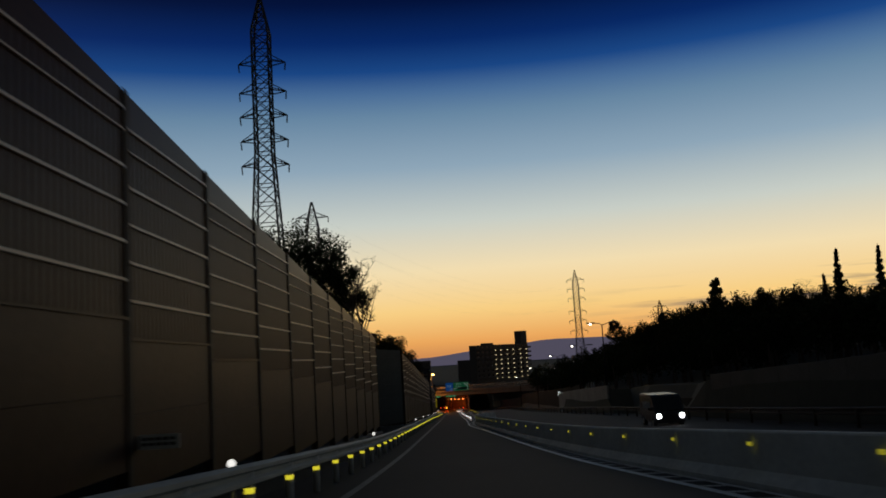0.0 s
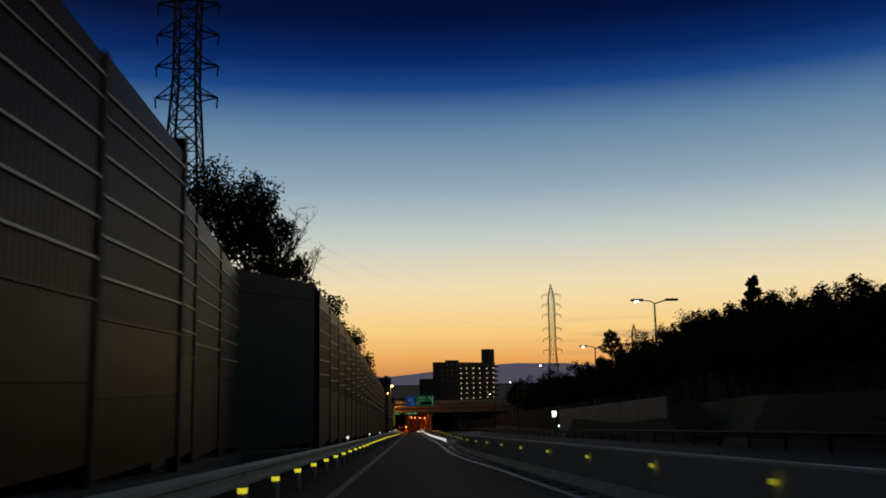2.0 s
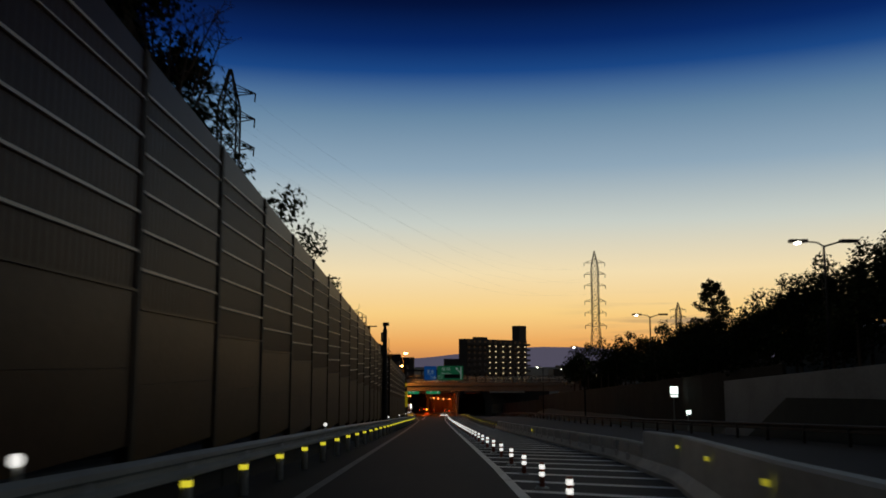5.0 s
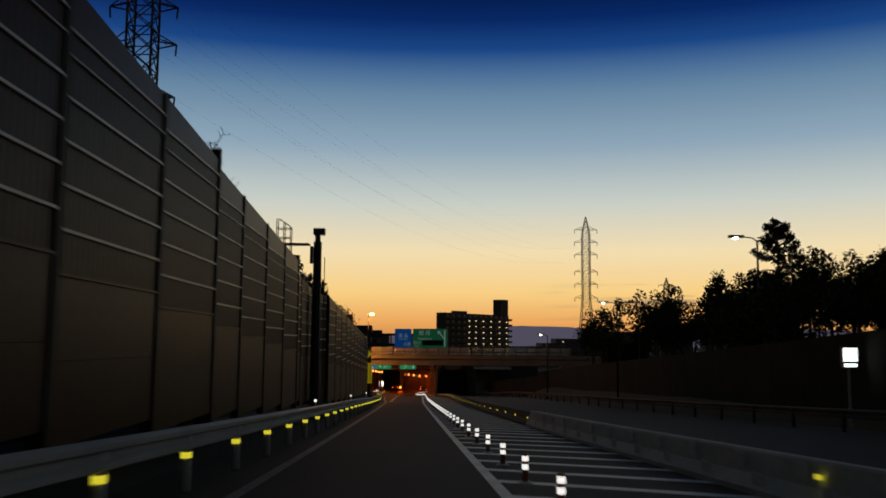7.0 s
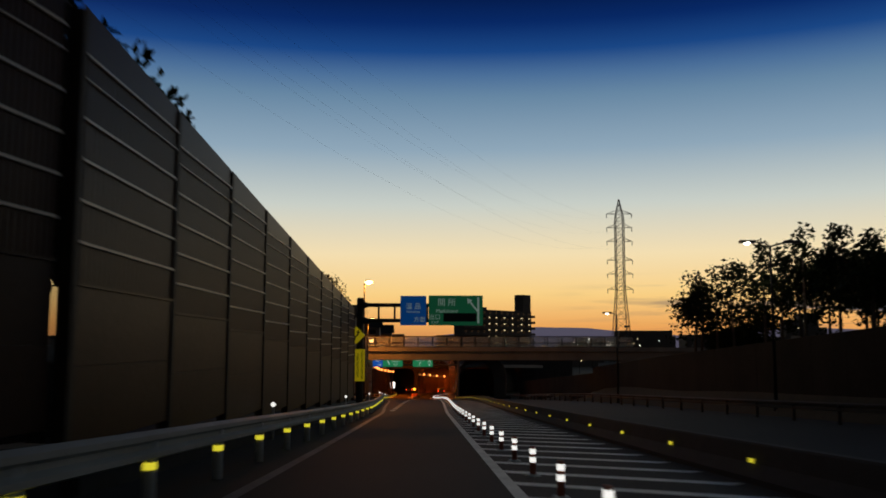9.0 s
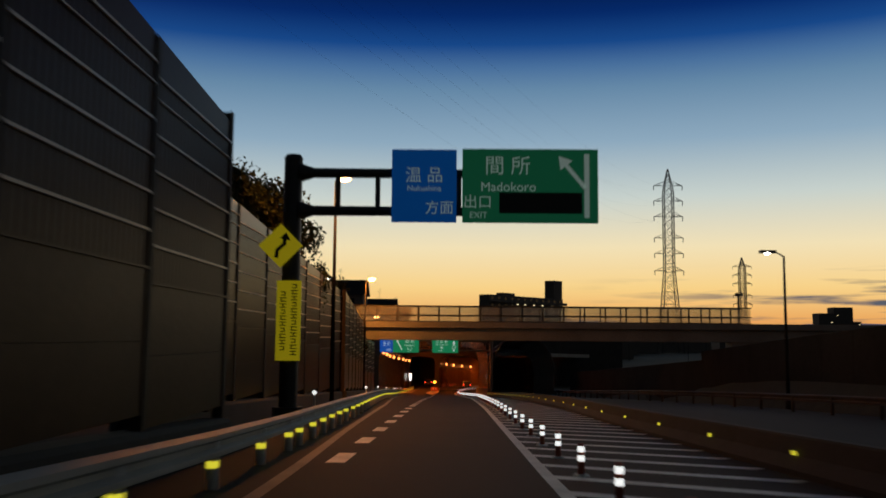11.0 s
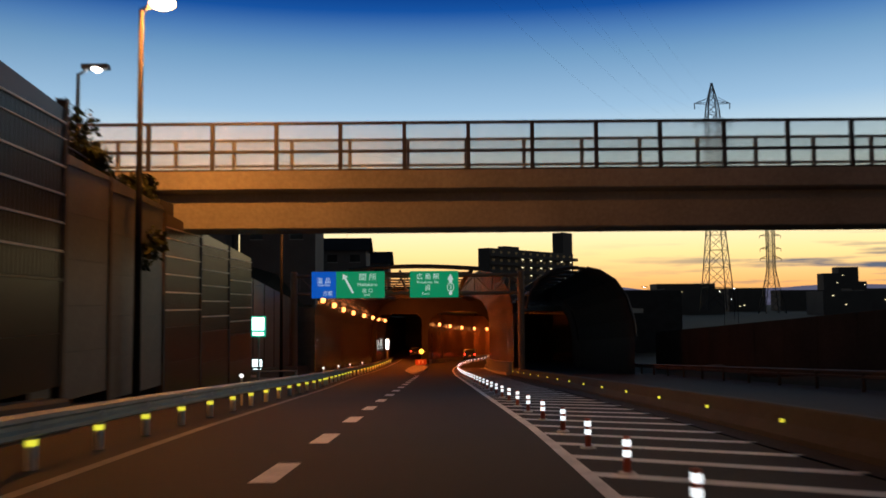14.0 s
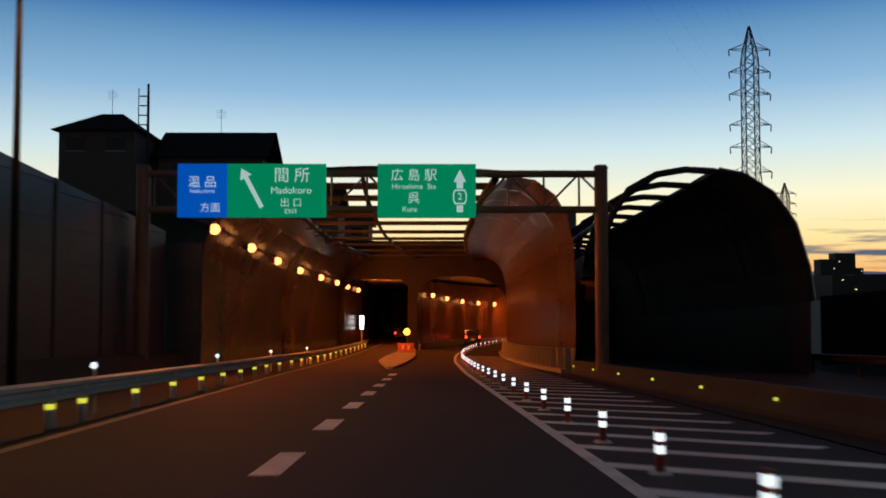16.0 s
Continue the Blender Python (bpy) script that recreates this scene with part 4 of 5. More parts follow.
def camera_pole():
    x, y = -3.70, 165.2
    z0 = rz(y) + 0.4
    top = thing("camera_pole", Matrix.Translation((x, y, z0)), "thick dark steel pole with a traffic camera on top", "camera pole")
    h = -0.45 - z0
    bm = bmesh.new()
    tube(bm, (0, 0, -0.6), (0, 0, h * 0.93), 0.21, 0.19, 16)
    tube(bm, (0, 0, h * 0.93), (0, 0, h - 0.25), 0.13, 0.13, 12)
    part("pole", bm, DARK_STEEL, top)
    bm = bmesh.new()
    box(bm, -0.18, 0.34, -0.35, 0.2, h - 0.25, h + 0.03)
    part("camera_housing", bm, DARK_STEEL, top)
    bm = bmesh.new()
    tube(bm, (0.34, 0, 1.0), (0.34, 0, h - 1.3), 0.02, seg=6)
    part("conduit", bm, DARK_STEEL, top)
    bm = bmesh.new()
    box(bm, -0.34, -0.2, -0.12, 0.12, h - 1.6, h - 0.8)
    part("junction_box", bm, DARK_STEEL, top)
    return top


camera_pole()


def access_platform():
    top = thing("access_platform", Matrix.Translation((-6.53, 171.0, -0.5)), "dark steel ladder cage on a small platform behind the noise wall", "ladder")
    for x, h in ((0.0, 1.32), (0.38, 1.18), (0.74, 0.92)):
        for yo in (0, 0.6):
            bm = bmesh.new()
            tube(bm, (x, yo, -5.0), (x, yo, h), 0.025, seg=8)
            part("upright", bm, DARK_STEEL, top)
    for z in (0.35, 0.85):
        bm = bmesh.new()
        for a, b in (((0, 0), (0.74, 0)), ((0.74, 0), (0.74, 0.6)), ((0.74, 0.6), (0, 0.6)), ((0, 0.6), (0, 0))):
            tube(bm, (*a, z), (*b, z), 0.022, seg=6)
        part("hoop", bm, DARK_STEEL, top)
    for yo in (0, 0.6):
        bm = bmesh.new()
        chain(bm, [(0, yo, 1.32), (0.2, yo, 1.33), (0.38, yo, 1.18), (0.6, yo, 1.05), (0.74, yo, 0.92)], 0.022, 6)
        part("handrail", bm, DARK_STEEL, top)
    bm = bmesh.new()
    box(bm, -0.05, 1.75, -0.05, 0.75, -0.02, 0.05)
    part("platform", bm, DARK_STEEL, top)
    return top


access_platform()


def speaker_pole():
    z0 = -8.0
    top = thing("speaker_pole", Matrix.Translation((28.6, 279.6, z0)), "dark pole with loudspeaker horns at the bridge end", "pole")
    bm = bmesh.new()
    tube(bm, (0, 0, -0.2), (0, 0, 2.9), 0.09, 0.08, 10)
    part("pole", bm, DARK_STEEL, top)
    for sx in (-0.25, 0.25):
        bm = bmesh.new()
        tube(bm, (0, 0, 2.85), (sx, -0.35, 2.85), 0.05, 0.18, 12)
        part("horn", bm, DARK_STEEL, top)
    return top


speaker_pole()


# ---- lit emergency-phone signs ----
def lit_sign(x, y, zc, w, h, label, green=True):
    z0 = rz(y)
    top = thing("lit_roadside_sign", Matrix.Translation((x, y, z0)), label, "lit sign", "lit roadside signs")
    bm = bmesh.new()
    tube(bm, (0, 0.08, -0.2), (0, 0.08, zc - z0), 0.05, seg=10)
    part("stand", bm, GALV, top)
    c = zc - z0
    bm = bmesh.new()
    box(bm, -w / 2, w / 2, -0.08, 0.08, c - h / 2, c + h / 2)
    case = part("case", bm, LIT_GREEN if green else DARK_STEEL, top, "sign case")
    bm = bmesh.new()
    box(bm, -w / 2 + 0.05, w / 2 - 0.05, -0.10, -0.08, c - h * 0.18, c + h / 2 - 0.06)
    part("lit_face", bm, LIT_PANEL, case, "glowing white face")
    bm = bmesh.new()
    box(bm, -w / 2 + 0.08, w / 2 - 0.08, -0.10, -0.08, c - h / 2 + 0.06, c - h * 0.18 - 0.10)
    part("lit_strip", bm, LIT_PANEL, case)
    return top


lit_sign(-7.72, 291.5, -13.0, 0.66, 0.95, "glowing white and green sign of a roadside phone")
lit_sign(-8.2, 293.6, -14.9, 0.55, 0.6, "small glowing white phone box sign", False)
lit_sign(20.1, 162.4, -6.2, 0.72, 0.95, "glowing white sign beside the opposite carriageway", False)
lit_sign(20.2, 158.8, -7.71, 0.46, 0.5, "small glowing white sign near the ground", False)
lit_sign(-6.75, 371.0, -17.35, 0.55, 1.5, "glowing white sign inside the shelter", False)


# ---- shelter over both roads ----
RIGHTW = ((316, 0.12), (320, -0.3), (328, -0.55), (338, -0.62), (346, -0.4), (352, -0.05), (358, 0.75), (362, 1.4))
LEFTW = ((316, 0.0), (324, -0.28), (338, -0.25), (346, 0.25), (354, 0.95), (362, 1.4), (374, 1.85), (430, 2.2))
PORTAL_Y = 359.5


def shell(name, prof, table, y0, y1, bay, mat, parent, out=0.14, gap=0.012):
    """Bays of a bent wall: prof is the section of (x, height), followed along the road."""
    n = int(round((y1 - y0) / bay))
    for k in range(n):
        bm = bmesh.new()
        rows = []
        for y in (y0 + k * bay + gap, y0 + (k + 1) * bay - gap):
            o, z = knots(table, y), rz(y)
            rows.append(([bm.verts.new((x + o, y, z + h)) for x, h in prof]))
        for a in range(len(prof) - 1):
            bm.faces.new((rows[0][a], rows[0][a + 1], rows[1][a + 1], rows[1][a]))
        bmesh.ops.solidify(bm, geom=bm.faces[:], thickness=out)
        part(name, bm, mat, parent)


def wall_run(name, pts, h, mat, parent, thick=0.2):
    """Upright panels from plan point to plan point, standing on the road."""
    for (xa, ya), (xb, yb) in zip(pts, pts[1:]):
        d = Vector((xb - xa, yb - ya)).normalized()
        n = Vector((-d.y, d.x)) * thick
        bm = bmesh.new()
        lo, hi = [], []
        for x, y in ((xa, ya), (xb, yb), (xb + n.x, yb + n.y), (xa + n.x, ya + n.y)):
            lo.append(bm.verts.new((x, y, rz(y) - 0.5)))
            hi.append(bm.verts.new((x, y, rz(y) + h)))
        bm.faces.new(lo[::-1])
        bm.faces.new(hi)
        for k in range(4):
            bm.faces.new((lo[k], lo[(k + 1) % 4], hi[(k + 1) % 4], hi[k]))
        part(name, bm, mat, parent)


def shelter():
    top = tagged(new("noise_shelter"), "arched noise shelter with an open louvred roof lit orange inside", "shelter", "", "structure")
    left = ((-9.0, -0.4), (-9.0, 2.4), (-8.95, 4.8), (-8.5, 6.2), (-7.6, 7.3), (-6.3, 8.05))
    shell("shelter_panel", left, LEFTW, 318.2, 374.2, 4.0, SHELTER_IN, top)
    right = ((3.25, 7.75), (3.85, 8.0), (4.75, 7.85), (5.55, 7.25), (6.05, 6.4), (6.3, 5.2), (6.35, 3.6), (6.35, 1.0))
    shell("shelter_panel", right, RIGHTW, 317.6, 359.6, 3.0, SHELTER_IN, top)
    shell("lower_panel", ((6.35, 1.0), (6.28, -0.4)), RIGHTW, 317.6, 359.6, 3.0, CONCRETE, top)
    bm = bmesh.new()
    box(bm, -0.11, 0.11, -0.10, 0.10, -0.2, 1.0)
    me = mesh_of("kerb_post", bm, CONCRETE)
    for k in range(30):                     # short upright posts along the foot of the wall
        y = 317.9 + 1.35 * k
        piece("kerb_post", me, top, Matrix.Translation((6.1 + knots(RIGHTW, y), y, rz(y))))
    strip_pts = [(5.75 + knots(RIGHTW, 317.6 + 3 * k), 317.6 + 3 * k) for k in range(15)]
    wall_run("kerb", strip_pts, 0.16, CONCRETE, top, -0.45)

    def eaves(y):
        return -6.3 + knots(LEFTW, y), 3.25 + knots(RIGHTW, y)

    # flat slats across the open roof, tilted a little, and the beams that carry them
    for k, y in enumerate((318.4, 320.3, 323.6, 326.9, 329.7, 332.9, 337.3, 341.4, 345.5, 350.9, 356.2)):
        a, b = eaves(y)
        z = rz(y) + 8.02
        bm = bmesh.new()
        if k == 0:
            chain(bm, [(a + (b + 0.6 - a) * j / 12, y, z + 0.18 + 0.22 * math.sin(math.pi * j / 12)) for j in range(13)], 0.17, 10)
            part("front_arch", bm, DARK_STEEL, top)
            continue
        prism(bm, ((y - 0.75, z + 0.05), (y + 0.75, z - 0.03), (y + 0.75, z + 0.02), (y - 0.75, z + 0.10)), "x", a - 0.1, b + 0.1)
        part("roof_slat", bm, DARK_STEEL, top)
    for u in (0.0, 0.42, 1.0):
        bm = bmesh.new()
        pts = []
        for k in range(15):
            y = 318.4 + 2.93 * k
            a, b = eaves(y)
            pts.append((a + (b - a) * u, y, rz(y) + 8.0 + (0.05 if u == 0.42 else 0.0)))
        chain(bm, pts, 0.10 if u == 0.42 else 0.17, 8)
        part("purlin", bm, DARK_STEEL, top)
    for k in range(7):                      # struts under the left eave
        y = 333 + 3.6 * k
        a, b = eaves(y)
        bm = bmesh.new()
        tube(bm, (a - 0.3, y, rz(y) + 7.75), (a + 0.9, y + 1.8, rz(y + 1.8) + 7.95), 0.06, seg=6)
        part("strut", bm, DARK_STEEL, top)
    # head wall over the mouths of the two covered branches, its openings rounded above
    zr = rz(PORTAL_Y)
    arch = [(-0.95, -0.5), (-0.95, 4.4), (-0.6, 5.5), (0.1, 6.1), (1.2, 6.42), (3.2, 6.5), (4.9, 6.3), (6.1, 5.75), (6.8, 4.9), (7.2, 3.8), (7.3, -0.5)]
    ring = [(-8.6, 9.6), (8.2, 9.6), (8.2, -0.5)] + arch[::-1] + [(-1.75, -0.5), (-1.75, 5.6), (-2.4, 6.2), (-6.6, 6.2), (-7.4, 5.4), (-7.4, -0.5), (-8.6, -0.5)]
    bm = bmesh.new()
    prism(bm, [(x, zr + h) for x, h in ring], "y", PORTAL_Y, PORTAL_Y + 0.6)
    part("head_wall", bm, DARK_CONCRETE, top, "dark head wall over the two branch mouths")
    # the lit inner wall of the through branch bends away to one side
    bend = ((-0.95, 360.1), (-0.45, 362.2), (0.15, 364.6), (0.85, 367.4), (1.75, 370.6), (2.75, 374.0), (3.95, 377.4), (5.4, 380.6), (7.2, 383.6), (9.6, 386.4), (12.8, 389.0), (17.0, 391.2))
    wall_run("branch_panel", bend, 6.3, SHELTER_IN, top, 0.2)
    wall_run("branch_kerb", [(x + 0.32, y - 0.3) for x, y in bend], 0.5, CONCRETE, top, 0.25)
    wall_run("branch_panel", ((7.3, 360.1), (8.3, 363.2), (9.9, 366.4), (12.4, 369.6), (16.0, 372.4)), 6.3, SHELTER_IN, top, -0.2)
    # Exit branch walls are coloured dark in place of its missing light.
    wall_run("branch_wall", ((-1.75, 360.1), (-1.6, 380.0), (-1.4, 400.0), (-1.4, 440.0)), 6.3, DARK_PANEL, top, -0.2)
    wall_run("branch_wall", ((-7.3, 374.4), (-7.2, 400.0), (-7.2, 440.0)), 6.3, DARK_PANEL, top, 0.2)
    # Added closing wall, so that the covered branches end in darkness.
    wall_run("branch_wall", ((-7.6, 440.2), (30.0, 440.2)), 8.0, DARK_PANEL, top, 0.3)
    bm = bmesh.new()
    outline = ((-8.8, 360.2), (17.5, 360.2), (30, 378), (30, 440), (-8.8, 440))
    lo = [bm.verts.new((x, y, rz(y) + 6.45)) for x, y in outline]
    hi = [bm.verts.new((x, y, rz(y) + 7.1)) for x, y in outline]
    bm.faces.new(lo)
    bm.faces.new(hi[::-1])
    for k in range(5):
        bm.faces.new((lo[k], lo[(k + 1) % 5], hi[(k + 1) % 5], hi[k]))
    part("covered_roof", bm, CONCRETE, top)
    return top


shelter()


def second_tube():
    top = tagged(new("opposite_shelter"), "dark arched noise shelter over the opposite carriageway", "shelter", "", "structure")
    flat = ((316, 0.0), (342, -0.3), (366, 2.6), (400, 12.0))
    prof = [(15.15, -0.4), (15.2, 2.8), (15.05, 4.1), (14.55, 5.8), (13.7, 7.0), (12.6, 7.7), (11.6, 7.92)]
    shell("shelter_panel", prof, flat, 316, 392, 4.0, DARK_STEEL, top, 0.14, -0.03)
    # Dark steel here stands in for an unlit inner side.
    shell("shelter_panel", ((7.0, -0.4), (7.0, 3.9), (7.15, 5.0)), flat, 320, 392, 4.0, DARK_STEEL, top)
    arc = [(7.15, 4.7), (7.5, 5.9), (8.2, 6.9), (9.3, 7.5), (10.4, 7.68), (11.6, 7.62)]
    for k in range(23):
        y = 316.1 + 3.3 * k
        o, z = knots(flat, y), rz(y) + 0.3
        bm = bmesh.new()
        chain(bm, [(p[0] + o, y, p[1] + z) for p in arc], 0.14, 8)
        part("roof_rib", bm, DARK_STEEL, top)
    for k in range(48):
        y = 316.1 + 1.6 * k
        o, z = knots(flat, y), rz(y)
        bm = bmesh.new()
        chain(bm, [(p[0] + o + 0.12, y, p[1] + z + 0.05) for p in prof[1:]], 0.12)
        part("outer_rib", bm, DARK_STEEL, top)
    for i in (1, 3, 5):
        bm = bmesh.new()
        prev = None
        for k in range(20):
            y = 316.1 + 4.0 * k
            p = (arc[i][0] + knots(flat, y), y, arc[i][1] + rz(y) + 0.3)
            if prev:
                tube(bm, prev, p, 0.12, None, 6, False)
            prev = p
        part("purlin", bm, DARK_STEEL, top)
    # Added wall, coloured dark so that the far end shows black.
    bm = bmesh.new()
    box(bm, 6, 40, 394, 395, -21, -10)
    part("closing_wall", bm, DARK_STEEL, top)
    return top


second_tube()


def wall_lamp(x, y, z, energy, drift=1.4):
    top = thing("shelter_lamp", Matrix.Translation((x, y, z)), "small orange sodium lamp fixed high on the shelter wall", "lamp", "shelter lamps")
    bm = bmesh.new()
    box(bm, -0.40, -0.12, -0.20, 0.20, -0.10, 0.14)
    part("housing", bm, DARK_STEEL, top)
    bm = bmesh.new()
    # Lens larger than the real lamp's, in place of its glare.
    bmesh.ops.create_uvsphere(bm, u_segments=14, v_segments=8, radius=0.22)
    part("lens", bm, LAMP_SODIUM, top)
    if energy:
        la = bpy.data.lights.new("lamp_light", "SPOT")
        la.energy, la.shadow_soft_size, la.color, la.spot_size, la.spot_blend = energy, 0.2, (1.0, 0.17, 0.008), radians(164), 1.0
        lo = new("lamp_light", la)
        lo.parent = top
        lo.matrix_local = look((0.35, -0.1, -0.05), (4.0, drift, -1.9))
    return top


for k in range(8):
    ly = 317.2 + 7.3 * k
    wall_lamp(-8.27 + knots(((317, 0.04), (332, -0.04), (339, 0.12), (346.4, 0.54), (354, 0.93), (361, 1.05), (368.3, 1.38)), ly), ly, rz(ly) + 5.78 - 0.005 * k * k, 2600 if k else 1500, 1.4 if k else -1.2)
for lx, ly, lh in ((0.33, 364.5, 4.92), (1.74, 370.5, 4.74), (3.46, 376.0, 4.55), (5.38, 380.2, 4.42), (7.4, 383.4, 4.32)):
    wall_lamp(lx + 0.1, ly - 0.35, rz(ly) + lh, 1000)


# ---- crash cushion and beacon at the gore ----
def gore():
    y = 349
    top = thing("crash_cushion", Matrix.Translation((-1.6, y, rz(y))), "grey crash cushion with a pale marker board at the gore", "crash cushion")
    bm = bmesh.new()
    box(bm, -0.55, 0.55, 0.1, 3.2, -0.05, 0.55)
    bmesh.ops.bevel(bm, geom=bm.edges[:], offset=0.08, segments=2, affect="EDGES")
    part("cushion", bm, CONCRETE, top)
    bm = bmesh.new()
    box(bm, -0.62, 0.62, 0.0, 0.08, 0.25, 0.85)
    board = part("marker_board", bm, RED_POST, top, "dark orange board")
    for x0 in (-0.34, 0.06):
        bm = bmesh.new()
        prism(bm, ((x0, 0.38), (x0 + 0.09, 0.38), (x0 + 0.28, 0.72), (x0 + 0.19, 0.72)), "y", -0.012, 0.0)
        part("marker_bar", bm, WHITE_POST, board)
        bm = bmesh.new()
        prism(bm, ((x0 + 0.19, 0.38), (x0 + 0.28, 0.38), (x0 + 0.09, 0.72), (x0, 0.72)), "y", -0.024, -0.013)
        part("marker_bar", bm, WHITE_POST, board)
    return top


def gore_island():
    rows = ((322.0, -1.55, -1.30), (327, -2.05, -1.05), (334, -2.70, -0.85), (343, -2.75, -0.70), (352, -2.4, -0.95), (359.3, -1.9, -1.05))
    bm = bmesh.new()
    prev = None
    for y, a, b in rows:
        z = rz(y)
        ring = [bm.verts.new(q) for q in ((a, y, z - 0.1), (a, y, z + 0.12), (b, y, z + 0.12), (b, y, z - 0.1))]
        if prev:
            for j in range(3):
                bm.faces.new((prev[j], prev[j + 1], ring[j + 1], ring[j]))
        else:
            bm.faces.new(ring)
        prev = ring
    bm.faces.new(prev[::-1])
    return structure("gore_island", bm, CONCRETE, "low pale concrete island that parts the two branches", "traffic island")


gore()
gore_island()


def beacon():
    y = 351.2
    top = thing("warning_beacon", Matrix.Translation((-1.58, y, rz(y) + 0.5)), "orange warning beacon on a short pole at the gore", "beacon")
    bm = bmesh.new()
    tube(bm, (0, 0, 0), (0, 0, 1.0), 0.05, seg=10)
    part("pole", bm, DARK_STEEL, top)
    bm = bmesh.new()
    bmesh.ops.create_uvsphere(bm, u_segments=16, v_segments=10, radius=0.27)
    bmesh.ops.translate(bm, verts=bm.verts[:], vec=(0, 0, 1.2))
    part("lens", bm, BEACON, top, "glowing orange lens")
    return top


beacon()


def wall_plate():
    top = thing("wall_plate", Matrix.Translation((-4.22, 12.0, 0.36)), "pale notice plate standing out from the noise wall", "notice plate")
    bm = bmesh.new()
    box(bm, 0, 0.55, -0.012, 0.012, 0, 0.19)
    part("sign_plate", bm, WHITE_POST, top)
    bm = bmesh.new()
    box(bm, -0.02, 0.10, 0.012, 0.05, 0.06, 0.12)
    part("bracket", bm, POST, top)
    for r in (0.045, 0.115):
        for k in range(5):
            bm = bmesh.new()
            box(bm, 0.05 + 0.095 * k, 0.12 + 0.095 * k, -0.018, -0.012, r, r + 0.04)
            part("writing_bar", bm, POST, top)
    return top


wall_plate()


# ---- pylons ----
def lattice_tower(x, y, base, tip, arms, half, w_top, w_base, bend, label, thick=0.12):
    """A lattice pylon; arms: heights below the tip; half: arm length from the axis; bend: how far below the tip the legs start to spread."""
    H = tip - base
    top = thing("pylon", Matrix.Translation((x, y, base)), label, "pylon", "power pylons")

    def width(z):
        d = H - z
        if d < bend:
            return w_top * (0.08 + 0.92 * min(1.0, d / 7.0))
        return w_top + (w_base - w_top) * (d - bend) / (H - bend)

    def corner(i, z):
        w = width(z) / 2
        return Vector(((-w, w, w, -w)[i], (-w, -w, w, w)[i], z))

    levels = [0.0]
    while levels[-1] < H - 0.6:
        levels.append(min(H, levels[-1] + max(1.9, width(levels[-1]) * 0.85)))
    for i in range(4):
        bm = bmesh.new()
        chain(bm, [corner(i, a) for a in levels], thick * 1.15, 5)
        part("leg", bm, DARK_STEEL, top)
    bm = bmesh.new()
    for a, b in zip(levels, levels[1:]):
        for i in range(4):
            j = (i + 1) % 4
            tube(bm, corner(i, a), corner(j, b), thick * 0.6, None, 4, False)
            tube(bm, corner(j, a), corner(i, b), thick * 0.6, None, 4, False)
            tube(bm, corner(i, b), corner(j, b), thick * 0.6, None, 4, False)
    part("lattice", bm, DARK_STEEL, top)
    for d in arms:
        z = H - d
        for s in (-1, 1):
            bm = bmesh.new()
            w = width(z) / 2
            end = Vector((s * half, 0, z))
            for yy in (-w, w):
                tube(bm, (s * w, yy, z), end, thick * 0.7, None, 4, False)
                tube(bm, (s * w, yy, z + 1.3), end, thick * 0.6, None, 4, False)
            tube(bm, (s * (w + half) / 2, 0, z), (s * (w + half) / 2, 0, z + 0.65), thick * 0.5, None, 4, False)
            arm = part("cross_arm", bm, DARK_STEEL, top)
            bm = bmesh.new()
            tube(bm, end, end + Vector((-s * 0.1, 0, -1.5)), 0.13, 0.13, 6)
            part("insulator", bm, DARK_STEEL, arm)
    return top


lattice_tower(72.2, 478.4, -14, 45.8, (5.4, 10.5, 15.6, 22.6, 27.7, 33.3), 4.7, 3.0, 7.0, 33, "dark steel lattice pylon with six pairs of arms", 0.12)
lattice_tower(-30.8, 155.8, 2, 70.5, (13, 18.5, 23, 27.6, 32.2), 4.3, 3.0, 7.2, 30, "tall dark lattice pylon behind the noise wall", 0.16)
lattice_tower(-34.5, 236, 0, 46.5, (4.5, 9, 14, 21, 25.5), 4.4, 3.2, 9.5, 28, "dark lattice pylon behind the noise wall", 0.15)
lattice_tower(175, 715, -18, 39, (5.4, 10.5, 15.6, 22.6, 27.7), 5.6, 3.4, 11, 34, "distant dark lattice pylon", 0.2)


def power_line(a, b, sag, name="power_line"):
    bm = bmesh.new()
    chain(bm, [Vector(a).lerp(Vector(b), k / 24) - Vector((0, 0, sag * 4 * k / 24 * (1 - k / 24))) for k in range(25)], 0.007, 4)
    return tagged(new(name, mesh_of(name, bm, WIRE)), "thin dark power line between pylons", "power line", "power lines")


for s in (-1, 1):
    for da, db in ((4.5, 5.4), (9, 10.5), (14, 15.6)):
        power_line((-34.5 + s * 4.4, 236, 46.5 - da - 1.5), (72.2 + s * 4.7, 478.4, 45.8 - db - 1.5), 11)


# ---- trees ----
def leaf_cloud(centres, per, size, seed):
    """Vertices and faces of many small leaf clumps round the given (x, y, z, radius) places."""
    r = np.random.RandomState(seed)
    n = len(centres) * per
    c = np.repeat(np.array(centres, float), per, axis=0)
    d = r.normal(size=(n, 3))
    d /= np.linalg.norm(d, axis=1)[:, None]
    p = c[:, :3] + d * (c[:, 3:4] * r.uniform(0.35, 1.08, (n, 1)))
    u = r.normal(size=(n, 3))
    u /= np.linalg.norm(u, axis=1)[:, None]
    w = np.cross(u, r.normal(size=(n, 3)))
    w /= np.linalg.norm(w, axis=1)[:, None]
    s = size * r.uniform(0.6, 1.3, (n, 1))
    v = np.stack([p - u * s, p + w * s * 0.55, p + u * s, p - w * s * 0.55], 1).reshape(-1, 3)
    f = np.arange(4 * n).reshape(-1, 4)
    return v, f


